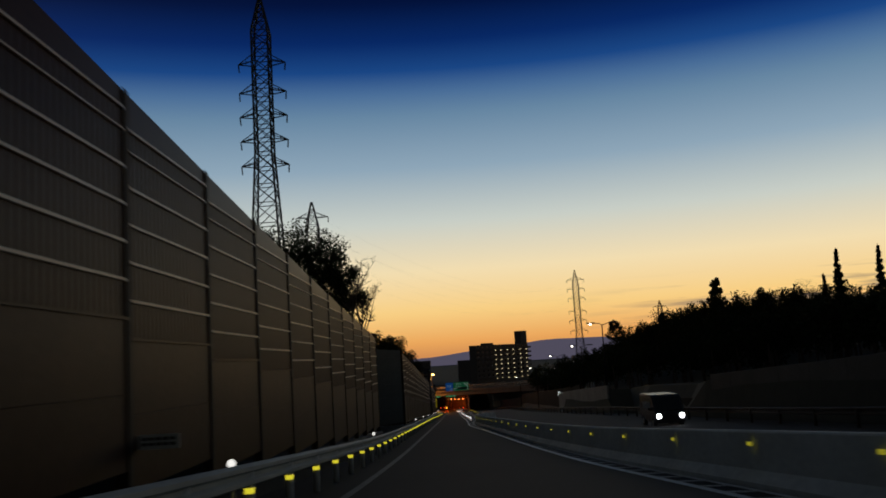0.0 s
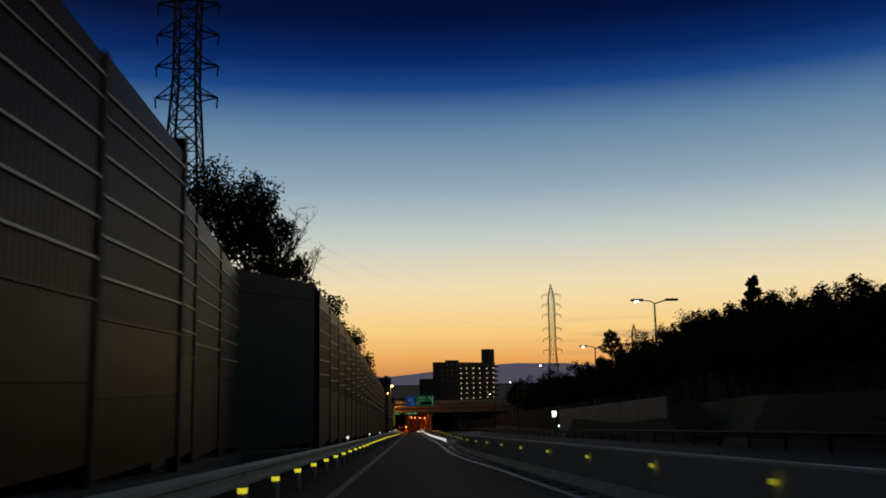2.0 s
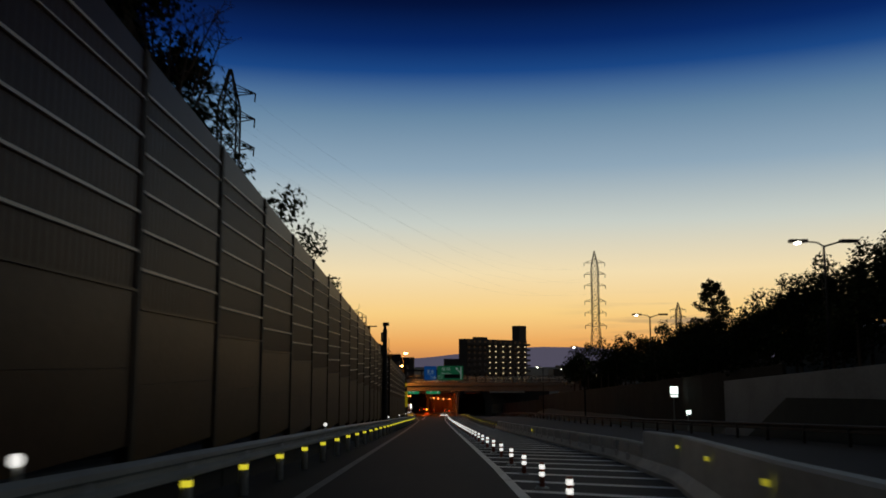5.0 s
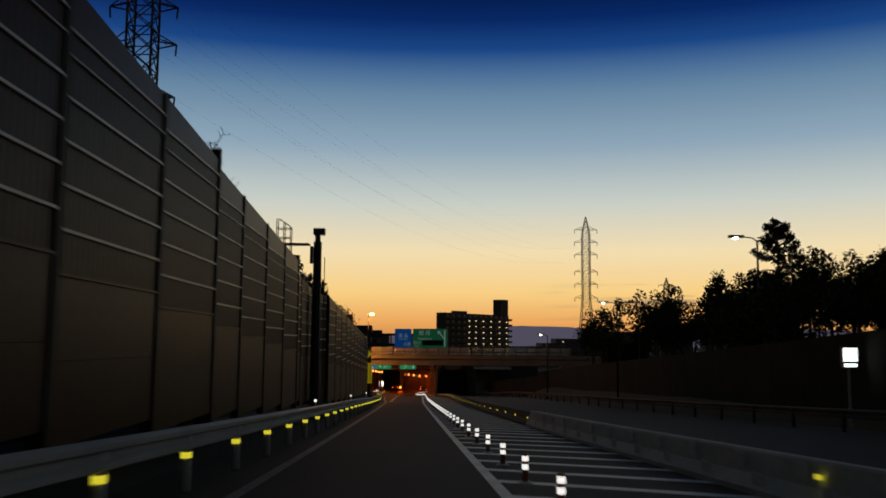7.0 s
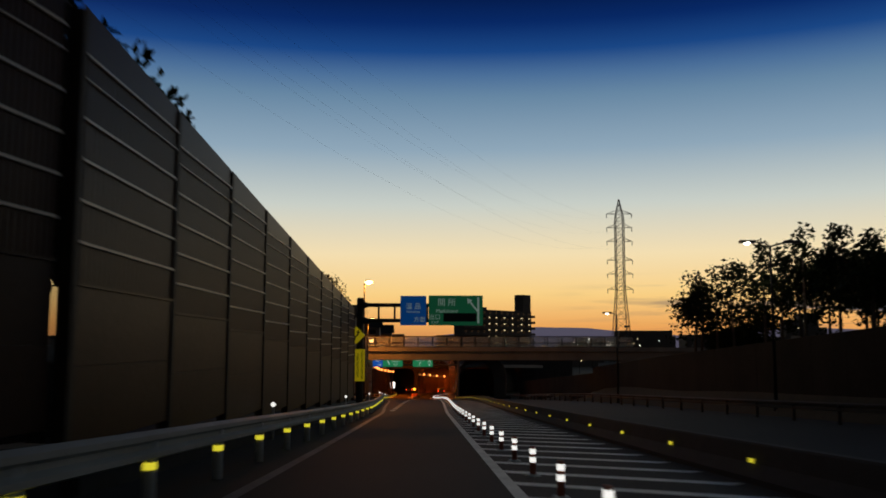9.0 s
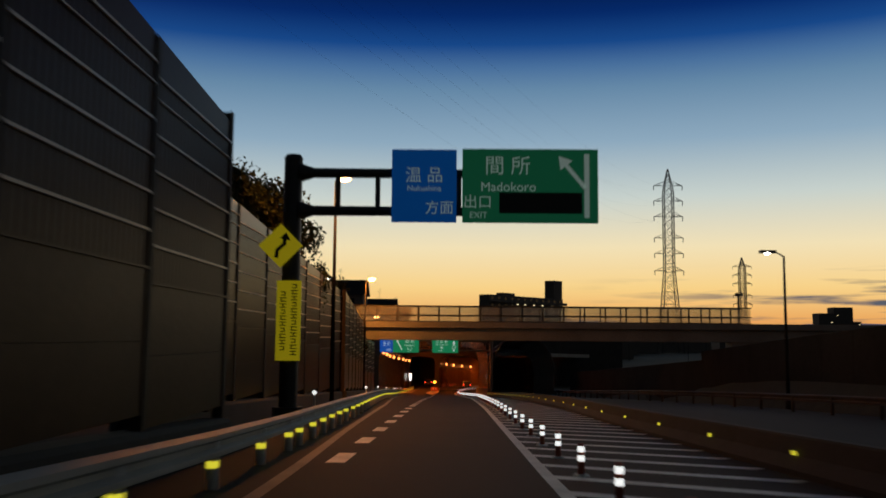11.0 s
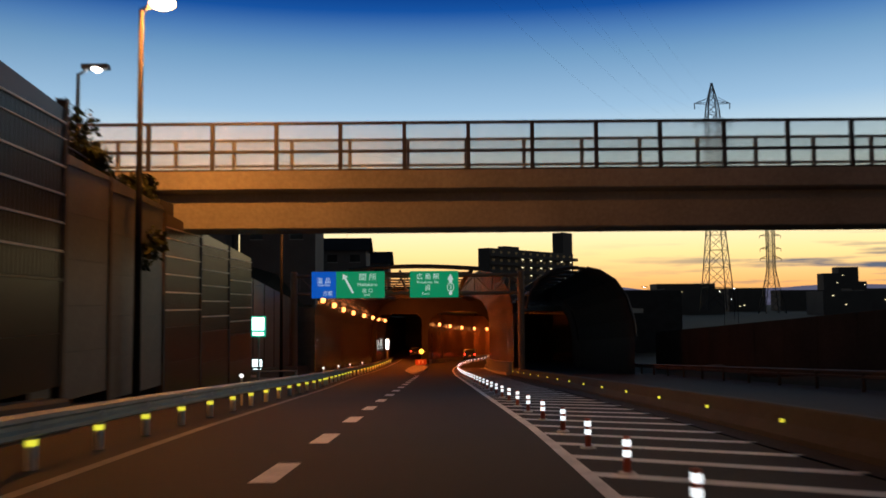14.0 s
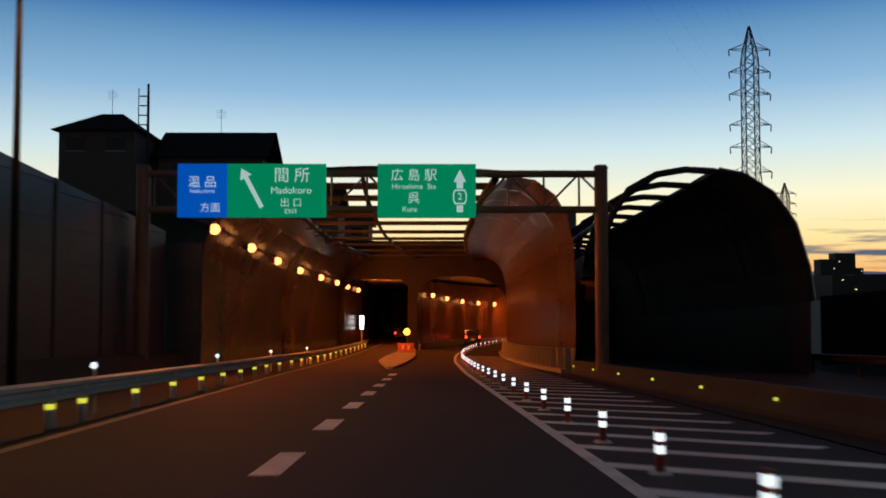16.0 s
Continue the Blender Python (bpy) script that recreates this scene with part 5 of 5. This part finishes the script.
def cloud_mesh(name, v, f, mat):
    me = bpy.data.meshes.new(name)
    me.from_pydata(v.tolist(), [], f.tolist())
    me.materials.append(mat)
    return me


def broad_tree(x, y, z0, h, spread, seed, label, leaves=True, per=130, size=0.20, lean=0.0):
    r = random.Random(seed)
    top = thing("tree", Matrix.Translation((x, y, z0)), label, "tree", "trees above the road")
    bm = bmesh.new()
    tips = []
    tube(bm, (0, 0, -0.5), (lean * 0.4, 0, h * 0.45), 0.024 * h, 0.014 * h, 8)
    n = 9 if leaves else 13
    for k in range(n):
        a = 2 * math.pi * (k + r.random() * 0.6) / n
        z = h * (0.28 + 0.40 * r.random())
        s = Vector((lean * 0.4 * z / (h * 0.45), 0, z))
        e = Vector((math.cos(a) * spread * r.uniform(0.45, 0.95) + lean, math.sin(a) * spread * r.uniform(0.45, 0.95), h * r.uniform(0.55, 0.97)))
        mid = s.lerp(e, 0.5) + Vector((0, 0, -0.04 * h))
        tube(bm, s, mid, 0.009 * h, 0.006 * h, 6, False)
        tube(bm, mid, e, 0.006 * h, 0.002 * h, 5, False)
        tips += [tuple(e), tuple(mid.lerp(e, 0.5))]
        if not leaves:
            for j in range(9):
                b = mid.lerp(e, r.random())
                q = b + Vector((r.uniform(-1, 1), r.uniform(-1, 1), r.uniform(0.1, 1.0))).normalized() * spread * r.uniform(0.25, 0.55)
                tube(bm, b, q, 0.0025 * h, 0.001 * h, 4, False)
                for _ in range(4):
                    b2 = b.lerp(q, r.uniform(0.3, 1))
                    tube(bm, b2, b2 + Vector((r.uniform(-1, 1), r.uniform(-1, 1), r.uniform(0, 1))).normalized() * spread * 0.22, 0.0012 * h, 0.0006 * h, 3, False)
    part("trunk", bm, BARK, top, "bare branching limbs" if not leaves else "")
    if leaves:
        blobs = [(t[0], t[1], t[2], spread * r.uniform(0.26, 0.46)) for t in tips]
        blobs += [(lean + r.uniform(-1, 1) * spread * 0.5, r.uniform(-1, 1) * spread * 0.5, h * r.uniform(0.5, 0.98), spread * r.uniform(0.25, 0.42)) for _ in range(12)]
        v, f = leaf_cloud(blobs, per, size, seed)
        ob = new("crown", cloud_mesh("crown", v, f, LEAF))
        ob.parent = top
    return top


def conifer(x, y, z0, h, spread, seed, label, gap=0.0):
    r = random.Random(seed)
    top = thing("tree", Matrix.Translation((x, y, z0)), label, "tree", "trees above the road")
    bm = bmesh.new()
    tube(bm, (0, 0, -0.5), (0, 0, h), 0.018 * h, 0.003 * h, 8)
    blobs = []
    z = h * (0.22 + gap)
    while z < h * 0.99:
        u = (h - z) / (h * (0.78 - gap))
        for k in range(5):
            a = r.random() * 6.283
            rad = spread * (0.15 + 0.85 * u ** 0.8 if spread > 1 else 0.03 + 0.9 * u) * r.uniform(0.55, 1.05)
            zb = z + (r.uniform(-0.035, 0.035) * h if spread > 1 else 0.0)
            e = Vector((math.cos(a) * rad, math.sin(a) * rad, zb + rad * (r.uniform(0.05, 0.45) if spread > 1 else 0.12) + r.uniform(-0.2, 0.2)))
            tube(bm, (0, 0, zb), e, 0.006 * h * u + 0.01, 0.008, 5, False)
            if spread > 1:
                side = Vector((-math.sin(a), math.cos(a), 0))
                for w in (0.45, 0.62, 0.78, 0.92, 1.02):
                    for o in (-0.22, 0.0, 0.22):
                        q = Vector((0, 0, zb)).lerp(e, w) + side * rad * o * (1.3 - w) * 1.6 + Vector((0, 0, r.uniform(-0.15, 0.5)))
                        blobs.append((q.x, q.y, q.z, 0.08 * spread * r.uniform(0.5, 1.4)))
            else:
                for w in (0.5, 0.8, 1.0):
                    q = Vector((0, 0, z)).lerp(e, w)
                    blobs.append((q.x, q.y, q.z, 0.26 * (0.2 + 0.8 * u) * spread * r.uniform(0.7, 1.2)))
        z += h * (0.062 if spread > 1 else 0.025)
    part("trunk", bm, BARK, top)
    v, f = leaf_cloud(blobs, 16 if spread > 1 else 24, 0.15 if spread > 1 else 0.09, seed)
    ob = new("crown", cloud_mesh("crown", v, f, LEAF))
    ob.parent = top
    return top


EVER = "dark broad-leaved evergreen tree on the slope behind the noise wall"
broad_tree(-21.0, 137.0, 8.5, 15.5, 5.2, 1, EVER)
broad_tree(-17.5, 129.5, 6.5, 13.0, 4.6, 2, EVER)
broad_tree(-23.5, 126.0, 9.0, 12.5, 5.0, 3, EVER)
broad_tree(-14.5, 134.0, 4.5, 11.5, 3.6, 4, EVER)
broad_tree(-15.8, 122.0, 5.5, 11.0, 3.8, 23, EVER)
broad_tree(-13.6, 126.5, 2.0, 15.5, 3.6, 5, "leafless tree with fine bare twigs above the noise wall", False)
broad_tree(-12.4, 131.0, 1.0, 12.5, 3.0, 6, "leafless tree with fine bare twigs above the noise wall", False)
for k, (ty, th, tx) in enumerate(((79, 8.4, -5.9), (84, 8.8, -5.9), (90, 8.6, -5.8), (96, 8.6, -5.9), (103, 8.5, -5.9), (109, 8.3, -5.9), (116, 8.3, -5.9), (123, 8.4, -5.9), (129, 7.8, -5.9))):
    broad_tree(tx, ty, rz(ty) + 0.2, th, 1.9, 30 + k, "straggling shrub leaning over the top of the noise wall", True, 130, 0.10, 0.2)
broad_tree(-4.9, 146.5, rz(146) + 0.3, 8.3, 1.1, 51, "thin bare shrub above the noise wall", False)
for k, (tx, ty, th) in enumerate(((-6.4, 175, 8.0), (-6.6, 180, 7.6), (-9.2, 212, 8.2), (-9.0, 218, 7.8), (-10.8, 241, 11.5), (-11.0, 247, 12.5), (-10.2, 253, 8.6), (-10.4, 259, 7.4), (-13.5, 246, 14.0), (-13.5, 255, 12.0), (-10.6, 236, 9.6), (-6.6, 186, 7.2), (-8.9, 224, 7.9))):
    broad_tree(tx, ty, rz(ty) + 0.2, th, 2.6 if th < 10 else 3.6, 60 + k, "dark leafy tree standing behind the noise wall", True, 480, 0.15)
for k, (tx, ty, th) in enumerate(((-7.0, 236, 6.9), (-7.0, 240, 7.2), (-7.1, 244.5, 7.3), (-7.3, 249, 7.2), (-7.5, 253.5, 7.0), (-8.0, 258, 6.5), (-9.0, 268, 6.6), (-9.2, 271.5, 7.0))):
    broad_tree(tx, ty, rz(ty) + 0.2, th, 1.8, 120 + k, "dark leafy shrub showing over the noise wall", True, 210, 0.11)
for k, (tx, ty, th) in enumerate(((-8.3, 272.0, 6.3), (-8.2, 273.6, 6.6), (-8.4, 275.2, 6.9))):
    broad_tree(tx, ty, rz(ty) + 0.2, th, 1.25, 150 + k, "dark leafy shrub at the end of the bridge", True, 230, 0.12)
conifer(42.6, 222.3, rz(222) + 4.5, 16.2, 4.6, 80, "tall pine with open whorled branches on the wooded slope", 0.15)
conifer(52.0, 167.6, rz(167) + 9.5, 13.0, 3.0, 81, "pointed conifer rising out of the wood")
conifer(34.8, 80.1, rz(80) + 2.5, 9.2, 0.85, 82, "narrow pointed cypress on the wooded slope")
conifer(31.0, 62.0, rz(62) + 2.5, 8.8, 0.9, 87, "narrow pointed cypress on the wooded slope")
conifer(28.0, 62.0, rz(62) + 2.5, 8.7, 0.9, 83, "narrow pointed cypress on the wooded slope")
conifer(33.5, 116.0, rz(116) + 3, 8.0, 2.4, 84, "small conifer at the edge of the wood")
broad_tree(27.6, 233.0, rz(233) + 2.0, 4.6, 2.8, 85, "dark rounded tree at the end of the wood", True, 240, 0.15)
broad_tree(30.5, 243.0, rz(243) + 2.0, 4.4, 2.8, 86, "dark rounded tree at the end of the wood", True, 240, 0.15)


def woods():
    """The wooded slope beside the opposite carriageway, one mass of many trees."""
    r = random.Random(11)
    blobs = []
    bm = bmesh.new()
    y = 15.0
    while y < 231:
        x = 23.5
        while x < 78:
            px, py = x + r.uniform(-1.8, 1.8), y + r.uniform(-1.8, 1.8)
            g = ground_z(px, py)
            h = r.uniform(5.5, 8.6) * (0.72 if py < 110 else 1.0) * (0.8 if px < 27 else 1.0) * (0.76 if px < 32 and 140 < py < 188 else 1.1 if 194 < py < 206 else 1.28 if py >= 206 else 1.0)
            w = r.uniform(1.8, 2.8)
            tube(bm, (px, py, g - 0.4), (px + r.uniform(-0.4, 0.4), py, g + h * 0.8), 0.14, 0.05, 5, False)
            for k in range(10):
                a = r.random() * 6.283
                q = w * r.uniform(0.1, 0.85)
                blobs.append((px + math.cos(a) * q, py + math.sin(a) * q, g + h * (0.93 - 0.5 * r.random() * q / w - 0.25 * r.random()), w * r.uniform(0.34, 0.55)))
            blobs.append((px, py, g + h * 0.95, w * 0.35))
            x += 4.3 if x < 48 else 6.5
        y += 4.4
    v, f = leaf_cloud(blobs, 84, 0.17, 12)
    me = cloud_mesh("woods", v, f, LEAF)
    tagged(new("woods", me), "dark evergreen wood covering the slope", "wood", "", "stuff")
    tagged(new("wood_trunks", mesh_of("wood_trunks", bm, BARK)), "dark tree trunks inside the wood", "wood", "", "stuff")


woods()
broad_tree(65.8, 160.6, 1.0, 10.3, 4.5, 140, "leafless tree with fine bare twigs on the wooded ridge", False)
broad_tree(60.5, 163.0, 1.0, 9.4, 4.0, 141, "leafless tree with fine bare twigs on the wooded ridge", False)


# ---- apartment block ----
def apartment():
    ax, ay, bx, by = 20.0, 584.0, 59.0, 631.0
    d = Vector((bx - ax, by - ay, 0))
    L, turn = d.length, Matrix.Rotation(math.atan2(d.y, d.x), 4, "Z")
    base = -15.6
    top = thing("apartment_building", Matrix.Translation((ax, ay, base)) @ turn, "dark seven-storey apartment block with lit stair landings", "apartment building")
    H = 25.3
    bm = bmesh.new()
    box(bm, 0, L, 1.6, 7, 0, H)
    part("wall", bm, BUILDING, top)
    bm = bmesh.new()
    box(bm, L - 8.0, L - 0.5, 1.6, 7, H, H + 9.0)
    part("roof_tower", bm, BUILDING, top, "square stair tower on the roof")
    bm = bmesh.new()
    box(bm, L * 0.20, L * 0.36, 3, 6.5, H, H + 1.3)
    part("roof_house", bm, BUILDING, top)
    for k in range(8):
        z = k * 3.15
        bm = bmesh.new()
        box(bm, -1.3, L + 1.4, 0.0, 1.6, z + 0.0, z + 0.25)
        box(bm, -1.3, L + 1.4, 0.0, 0.12, z + 0.25, z + 1.25)
        bal = part("balcony", bm, BUILDING, top)
        if k == 0:
            continue
        for u in (0.36, 0.46, 0.58, 0.70, 0.84, 0.96):
            bm = bmesh.new()
            zz = z - 0.75
            box(bm, u * L - 0.42, u * L + 0.42, 1.2, 1.5, zz, zz + 0.35)
            part("landing_light", bm, LAMP_WARM, bal)
        for u in range(12):
            bm = bmesh.new()
            xx = (u + 0.5) * L / 12
            box(bm, xx - 0.8, xx + 0.8, 1.52, 1.62, z + 0.3, z + 2.3)
            part("window", bm, GLASS_DARK, bal)
    return top


apartment()


# ---- houses by the shelter ----
def gable_house(x, y, base, w, d, eave, ridge, label, turn=0.0, hip=0.0):
    top = thing("house", Matrix.Translation((x, y, base)) @ Matrix.Rotation(radians(turn), 4, "Z"), label, "house", "houses above the shelter")
    bm = bmesh.new()
    prism(bm, ((-w / 2, -6), (w / 2, -6), (w / 2, eave), (-w / 2, eave)), "y", 0, d)
    if not hip:
        prism(bm, ((0.02, eave), (d - 0.02, eave), (d / 2, ridge - 0.15)), "x", -w / 2 + 0.01, w / 2 - 0.01)
    part("wall", bm, HOUSE_WALL, top)
    bm = bmesh.new()
    o = 0.6
    a = [bm.verts.new(p) for p in ((-w / 2 - o, -o, eave - 0.15), (w / 2 + o, -o, eave - 0.15), (w / 2 + o, d + o, eave - 0.15), (-w / 2 - o, d + o, eave - 0.15))]
    r0, r1 = bm.verts.new((-w / 2 - o + hip, d / 2, ridge)), bm.verts.new((w / 2 + o - hip, d / 2, ridge))
    for f in ((a[0], a[1], r1, r0), (a[1], a[2], r1), (a[2], a[3], r0, r1), (a[3], a[0], r0)):
        bm.faces.new(f)
    bmesh.ops.solidify(bm, geom=bm.faces[:], thickness=0.15)
    part("roof", bm, ROOF_TILE, top, "dark tiled roof")
    for u in (-0.28, 0.25):
        bm = bmesh.new()
        box(bm, u * w - 0.8, u * w + 0.8, -0.04, 0.02, eave - 2.0, eave - 0.8)
        win = part("window", bm, GLASS_DARK, top)
        bm = bmesh.new()
        box(bm, u * w - 0.9, u * w + 0.9, -0.07, -0.04, eave - 2.1, eave - 2.0)
        part("sill", bm, GALV, win)
    bm = bmesh.new()
    tube(bm, (0, d / 2, ridge - 0.2), (0, d / 2, ridge + 2.4), 0.025, seg=6)
    for k in range(5):
        tube(bm, (-0.5, d / 2, ridge + 1.5 + 0.18 * k), (0.5, d / 2, ridge + 1.5 + 0.18 * k), 0.012, seg=4)
    part("aerial", bm, DARK_STEEL, top)
    return top


gable_house(-20.9, 366, -5.9, 10.0, 8.0, 4.7, 7.7, "dark two-storey house with a tiled gable roof above the shelter")
gable_house(-30.3, 362, -5.6, 6.9, 7.5, 6.3, 8.4, "dark house with a hipped roof above the shelter", 0, 3.0)
gable_house(-15.0, 392, -8.0, 7.0, 8.0, 5.0, 7.2, "dark small house behind the gabled one")
gable_house(-12.5, 410, -9.0, 7.0, 8.0, 4.8, 7.0, "dark small house farther along the slope")


def utility_pole(x, y, z0, tip):
    top = thing("utility_pole", Matrix.Translation((x, y, z0)), "dark concrete utility pole with short cross arms", "utility pole")
    bm = bmesh.new()
    tube(bm, (0, 0, -3), (0, 0, tip - z0), 0.17, 0.11, 10)
    part("pole", bm, DARK_STEEL, top)
    for k in range(4):
        bm = bmesh.new()
        box(bm, -0.9, 0.1, -0.05, 0.05, tip - z0 - 1.2 - 0.9 * k, tip - z0 - 1.1 - 0.9 * k)
        part("cross_arm", bm, DARK_STEEL, top)
    bm = bmesh.new()
    tube(bm, (-0.9, 0, tip - z0 - 4.2), (-0.9, 0, tip - z0 - 0.4), 0.05, seg=6)
    part("riser", bm, DARK_STEEL, top)
    return top


utility_pole(-26.3, 364.0, -6.0, 5.3)


# ---- distance ----
def mountains():
    bm = bmesh.new()
    prev = None
    for k in range(141):
        a = radians(-70 + k)
        R = 3900
        e = 0.35 + 0.75 * max(0, noise.noise((k * 0.085, 1.7, 0))) + 0.25 * noise.noise((k * 0.31, 5.2, 0)) + (0.75 * math.exp(-((k - 77) / 6.0) ** 2)) + 0.5 * math.exp(-((k - 96) / 9.0) ** 2)
        x, y = math.sin(a) * R, math.cos(a) * R
        lo, hi = bm.verts.new((x, y, -60)), bm.verts.new((x, y, -10 + R * math.tan(radians(max(0.15, e)))))
        back = bm.verts.new((x * 1.1, y * 1.1, -60))
        if prev:
            bm.faces.new((prev[0], lo, hi, prev[1]))
            bm.faces.new((prev[1], hi, back, prev[2]))
        prev = (lo, hi, back)
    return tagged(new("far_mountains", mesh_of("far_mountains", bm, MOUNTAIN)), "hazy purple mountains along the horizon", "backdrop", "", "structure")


mountains()


def far_block(x, y, w, d, h, seed, label="distant dark city building with a few lit windows"):
    r = random.Random(seed)
    top = thing("city_building", Matrix.Translation((x, y, -22)), label, "building", "distant buildings")
    bm = bmesh.new()
    box(bm, -w / 2, w / 2, 0, d, 0, h)
    part("wall", bm, BUILDING, top)
    for _ in range(2):
        bm = bmesh.new()
        u, z = r.uniform(-0.4, 0.4) * w, r.uniform(0.15, 0.9) * h
        s = 0.0006 * y
        box(bm, u - s, u + s, -0.3, 0.05, z, z + s)
        part("lit_window", bm, LAMP_WARM, top)
    return top


for k, (bx, by, bw, bh) in enumerate(((760, 1960, 34, 66), (815, 2010, 40, 80), (860, 2060, 30, 52), (250, 1150, 60, 30), (330, 1200, 40, 26), (420, 1250, 70, 24), (150, 900, 40, 20),
                                      (120, 820, 30, 16), (210, 980, 50, 22), (300, 900, 36, 18), (95, 700, 24, 14), (380, 1000, 40, 20), (520, 1300, 60, 26), (40, 900, 60, 22), (-60, 1000, 80, 24), (480, 1080, 30, 22))):
    far_block(bx, by, bw, 30, bh, k)
for k, (lx, ly, lz) in enumerate(((100, 560, -8), (125, 620, -6), (92, 640, -5), (150, 700, -10), (64, 520, -7))):
    street_lamp(lx, ly, lz, -0.6, False, True, -20.5, 1.6)


# ---- vehicles ----
def vehicle(x, y, away, paint, label, van=True):
    """A small van or car; away: it drives in the camera's direction."""
    t = Matrix.Translation((x, y, rz(y))) @ Matrix.Rotation(0 if away else math.pi, 4, "Z")
    top = thing("van" if van else "car", t, label, "vehicle", "vehicles")
    h, w, L = (1.85, 1.66, 3.9) if van else (1.5, 1.7, 4.2)
    bm = bmesh.new()
    if van:
        side = ((0, 0.32), (L, 0.32), (L, 0.85), (L - 0.12, 1.0), (L - 0.75, h - 0.12), (L - 1.0, h), (0.15, h), (0.02, h - 0.2))
    else:
        side = ((0, 0.3), (L, 0.3), (L, 0.72), (L - 1.0, 0.92), (L - 1.75, h - 0.04), (L - 2.2, h), (0.95, h), (0.25, 0.98), (0.0, 0.9))
    prism(bm, side, "x", -w / 2, w / 2)
    bmesh.ops.bevel(bm, geom=bm.edges[:], offset=0.06, segments=2, affect="EDGES")
    part("body", bm, paint, top)
    bm = bmesh.new()
    if van:
        prism(bm, ((L - 0.10, 1.02), (L - 0.72, h - 0.16), (L - 0.74, h - 0.14), (L - 0.14, 0.98)), "x", -w / 2 + 0.14, w / 2 - 0.14)
        bmesh.ops.translate(bm, verts=bm.verts[:], vec=(0, 0.02, 0.02))
    else:
        prism(bm, ((L - 1.05, 0.95), (L - 1.74, h - 0.08), (L - 1.78, h - 0.08), (L - 1.1, 0.93)), "x", -w / 2 + 0.16, w / 2 - 0.16)
        bmesh.ops.translate(bm, verts=bm.verts[:], vec=(0, 0.03, 0.02))
    part("windscreen", bm, GLASS_DARK, top)
    bm = bmesh.new()
    z0, z1 = (1.05, h - 0.2) if van else (1.0, h - 0.1)
    y0 = -0.012 if van else 0.28
    box(bm, -w / 2 + 0.2, w / 2 - 0.2, y0, y0 + 0.02, z0, z1)
    part("rear_window", bm, GLASS_DARK, top)
    for sx in (-1, 1):
        bm = bmesh.new()
        box(bm, sx * (w / 2 + 0.004) - 0.006, sx * (w / 2 + 0.004) + 0.006, 0.9, L - 1.15 if van else L - 1.9, z0, z1)
        part("side_window", bm, GLASS_DARK, top)
        bm = bmesh.new()
        # Wide lens disc, its size standing in for headlight glare.
        tube(bm, (sx * 0.64, L + 0.0, 0.72), (sx * 0.64, L + 0.03, 0.72), 0.14, 0.12, 14)
        part("headlight", bm, HEAD_WHITE if not away else GLASS_DARK, top)
        bm = bmesh.new()
        box(bm, sx * 0.70 - 0.10, sx * 0.70 + 0.10, -0.04, 0.02, 0.70, 0.90)
        part("tail_light", bm, TAIL_RED if away else RED_POST, top)
        bm = bmesh.new()
        box(bm, sx * (w / 2 + 0.1) - 0.09, sx * (w / 2 + 0.1) + 0.09, L - 1.0, L - 0.9, 1.0, 1.16)
        part("mirror", bm, paint, top)
        for wy in (0.75, L - 0.75):
            bm = bmesh.new()
            tube(bm, (sx * (w / 2 - 0.17), wy, 0.29), (sx * (w / 2 + 0.01), wy, 0.29), 0.29, 0.29, 20)
            wh = part("wheel", bm, TYRE, top)
            bm = bmesh.new()
            tube(bm, (sx * (w / 2 + 0.01), wy, 0.29), (sx * (w / 2 + 0.02), wy, 0.29), 0.18, 0.16, 16)
            part("rim", bm, GALV, wh)
    bm = bmesh.new()
    box(bm, -0.17, 0.17, -0.03, 0.0, 0.52, 0.62)
    part("number_plate", bm, CAR_WHITE, top)
    return top


vehicle(12.2, 53.6, False, CAR_DARK, "dark small van with bright headlights on the opposite carriageway")
vehicle(4.6, 374.0, True, CAR_DARK, "dark car with red tail lights inside the shelter", False)
vehicle(-3.6, 392.0, True, CAR_DARK, "dark car with red tail lights in the exit lane", False)
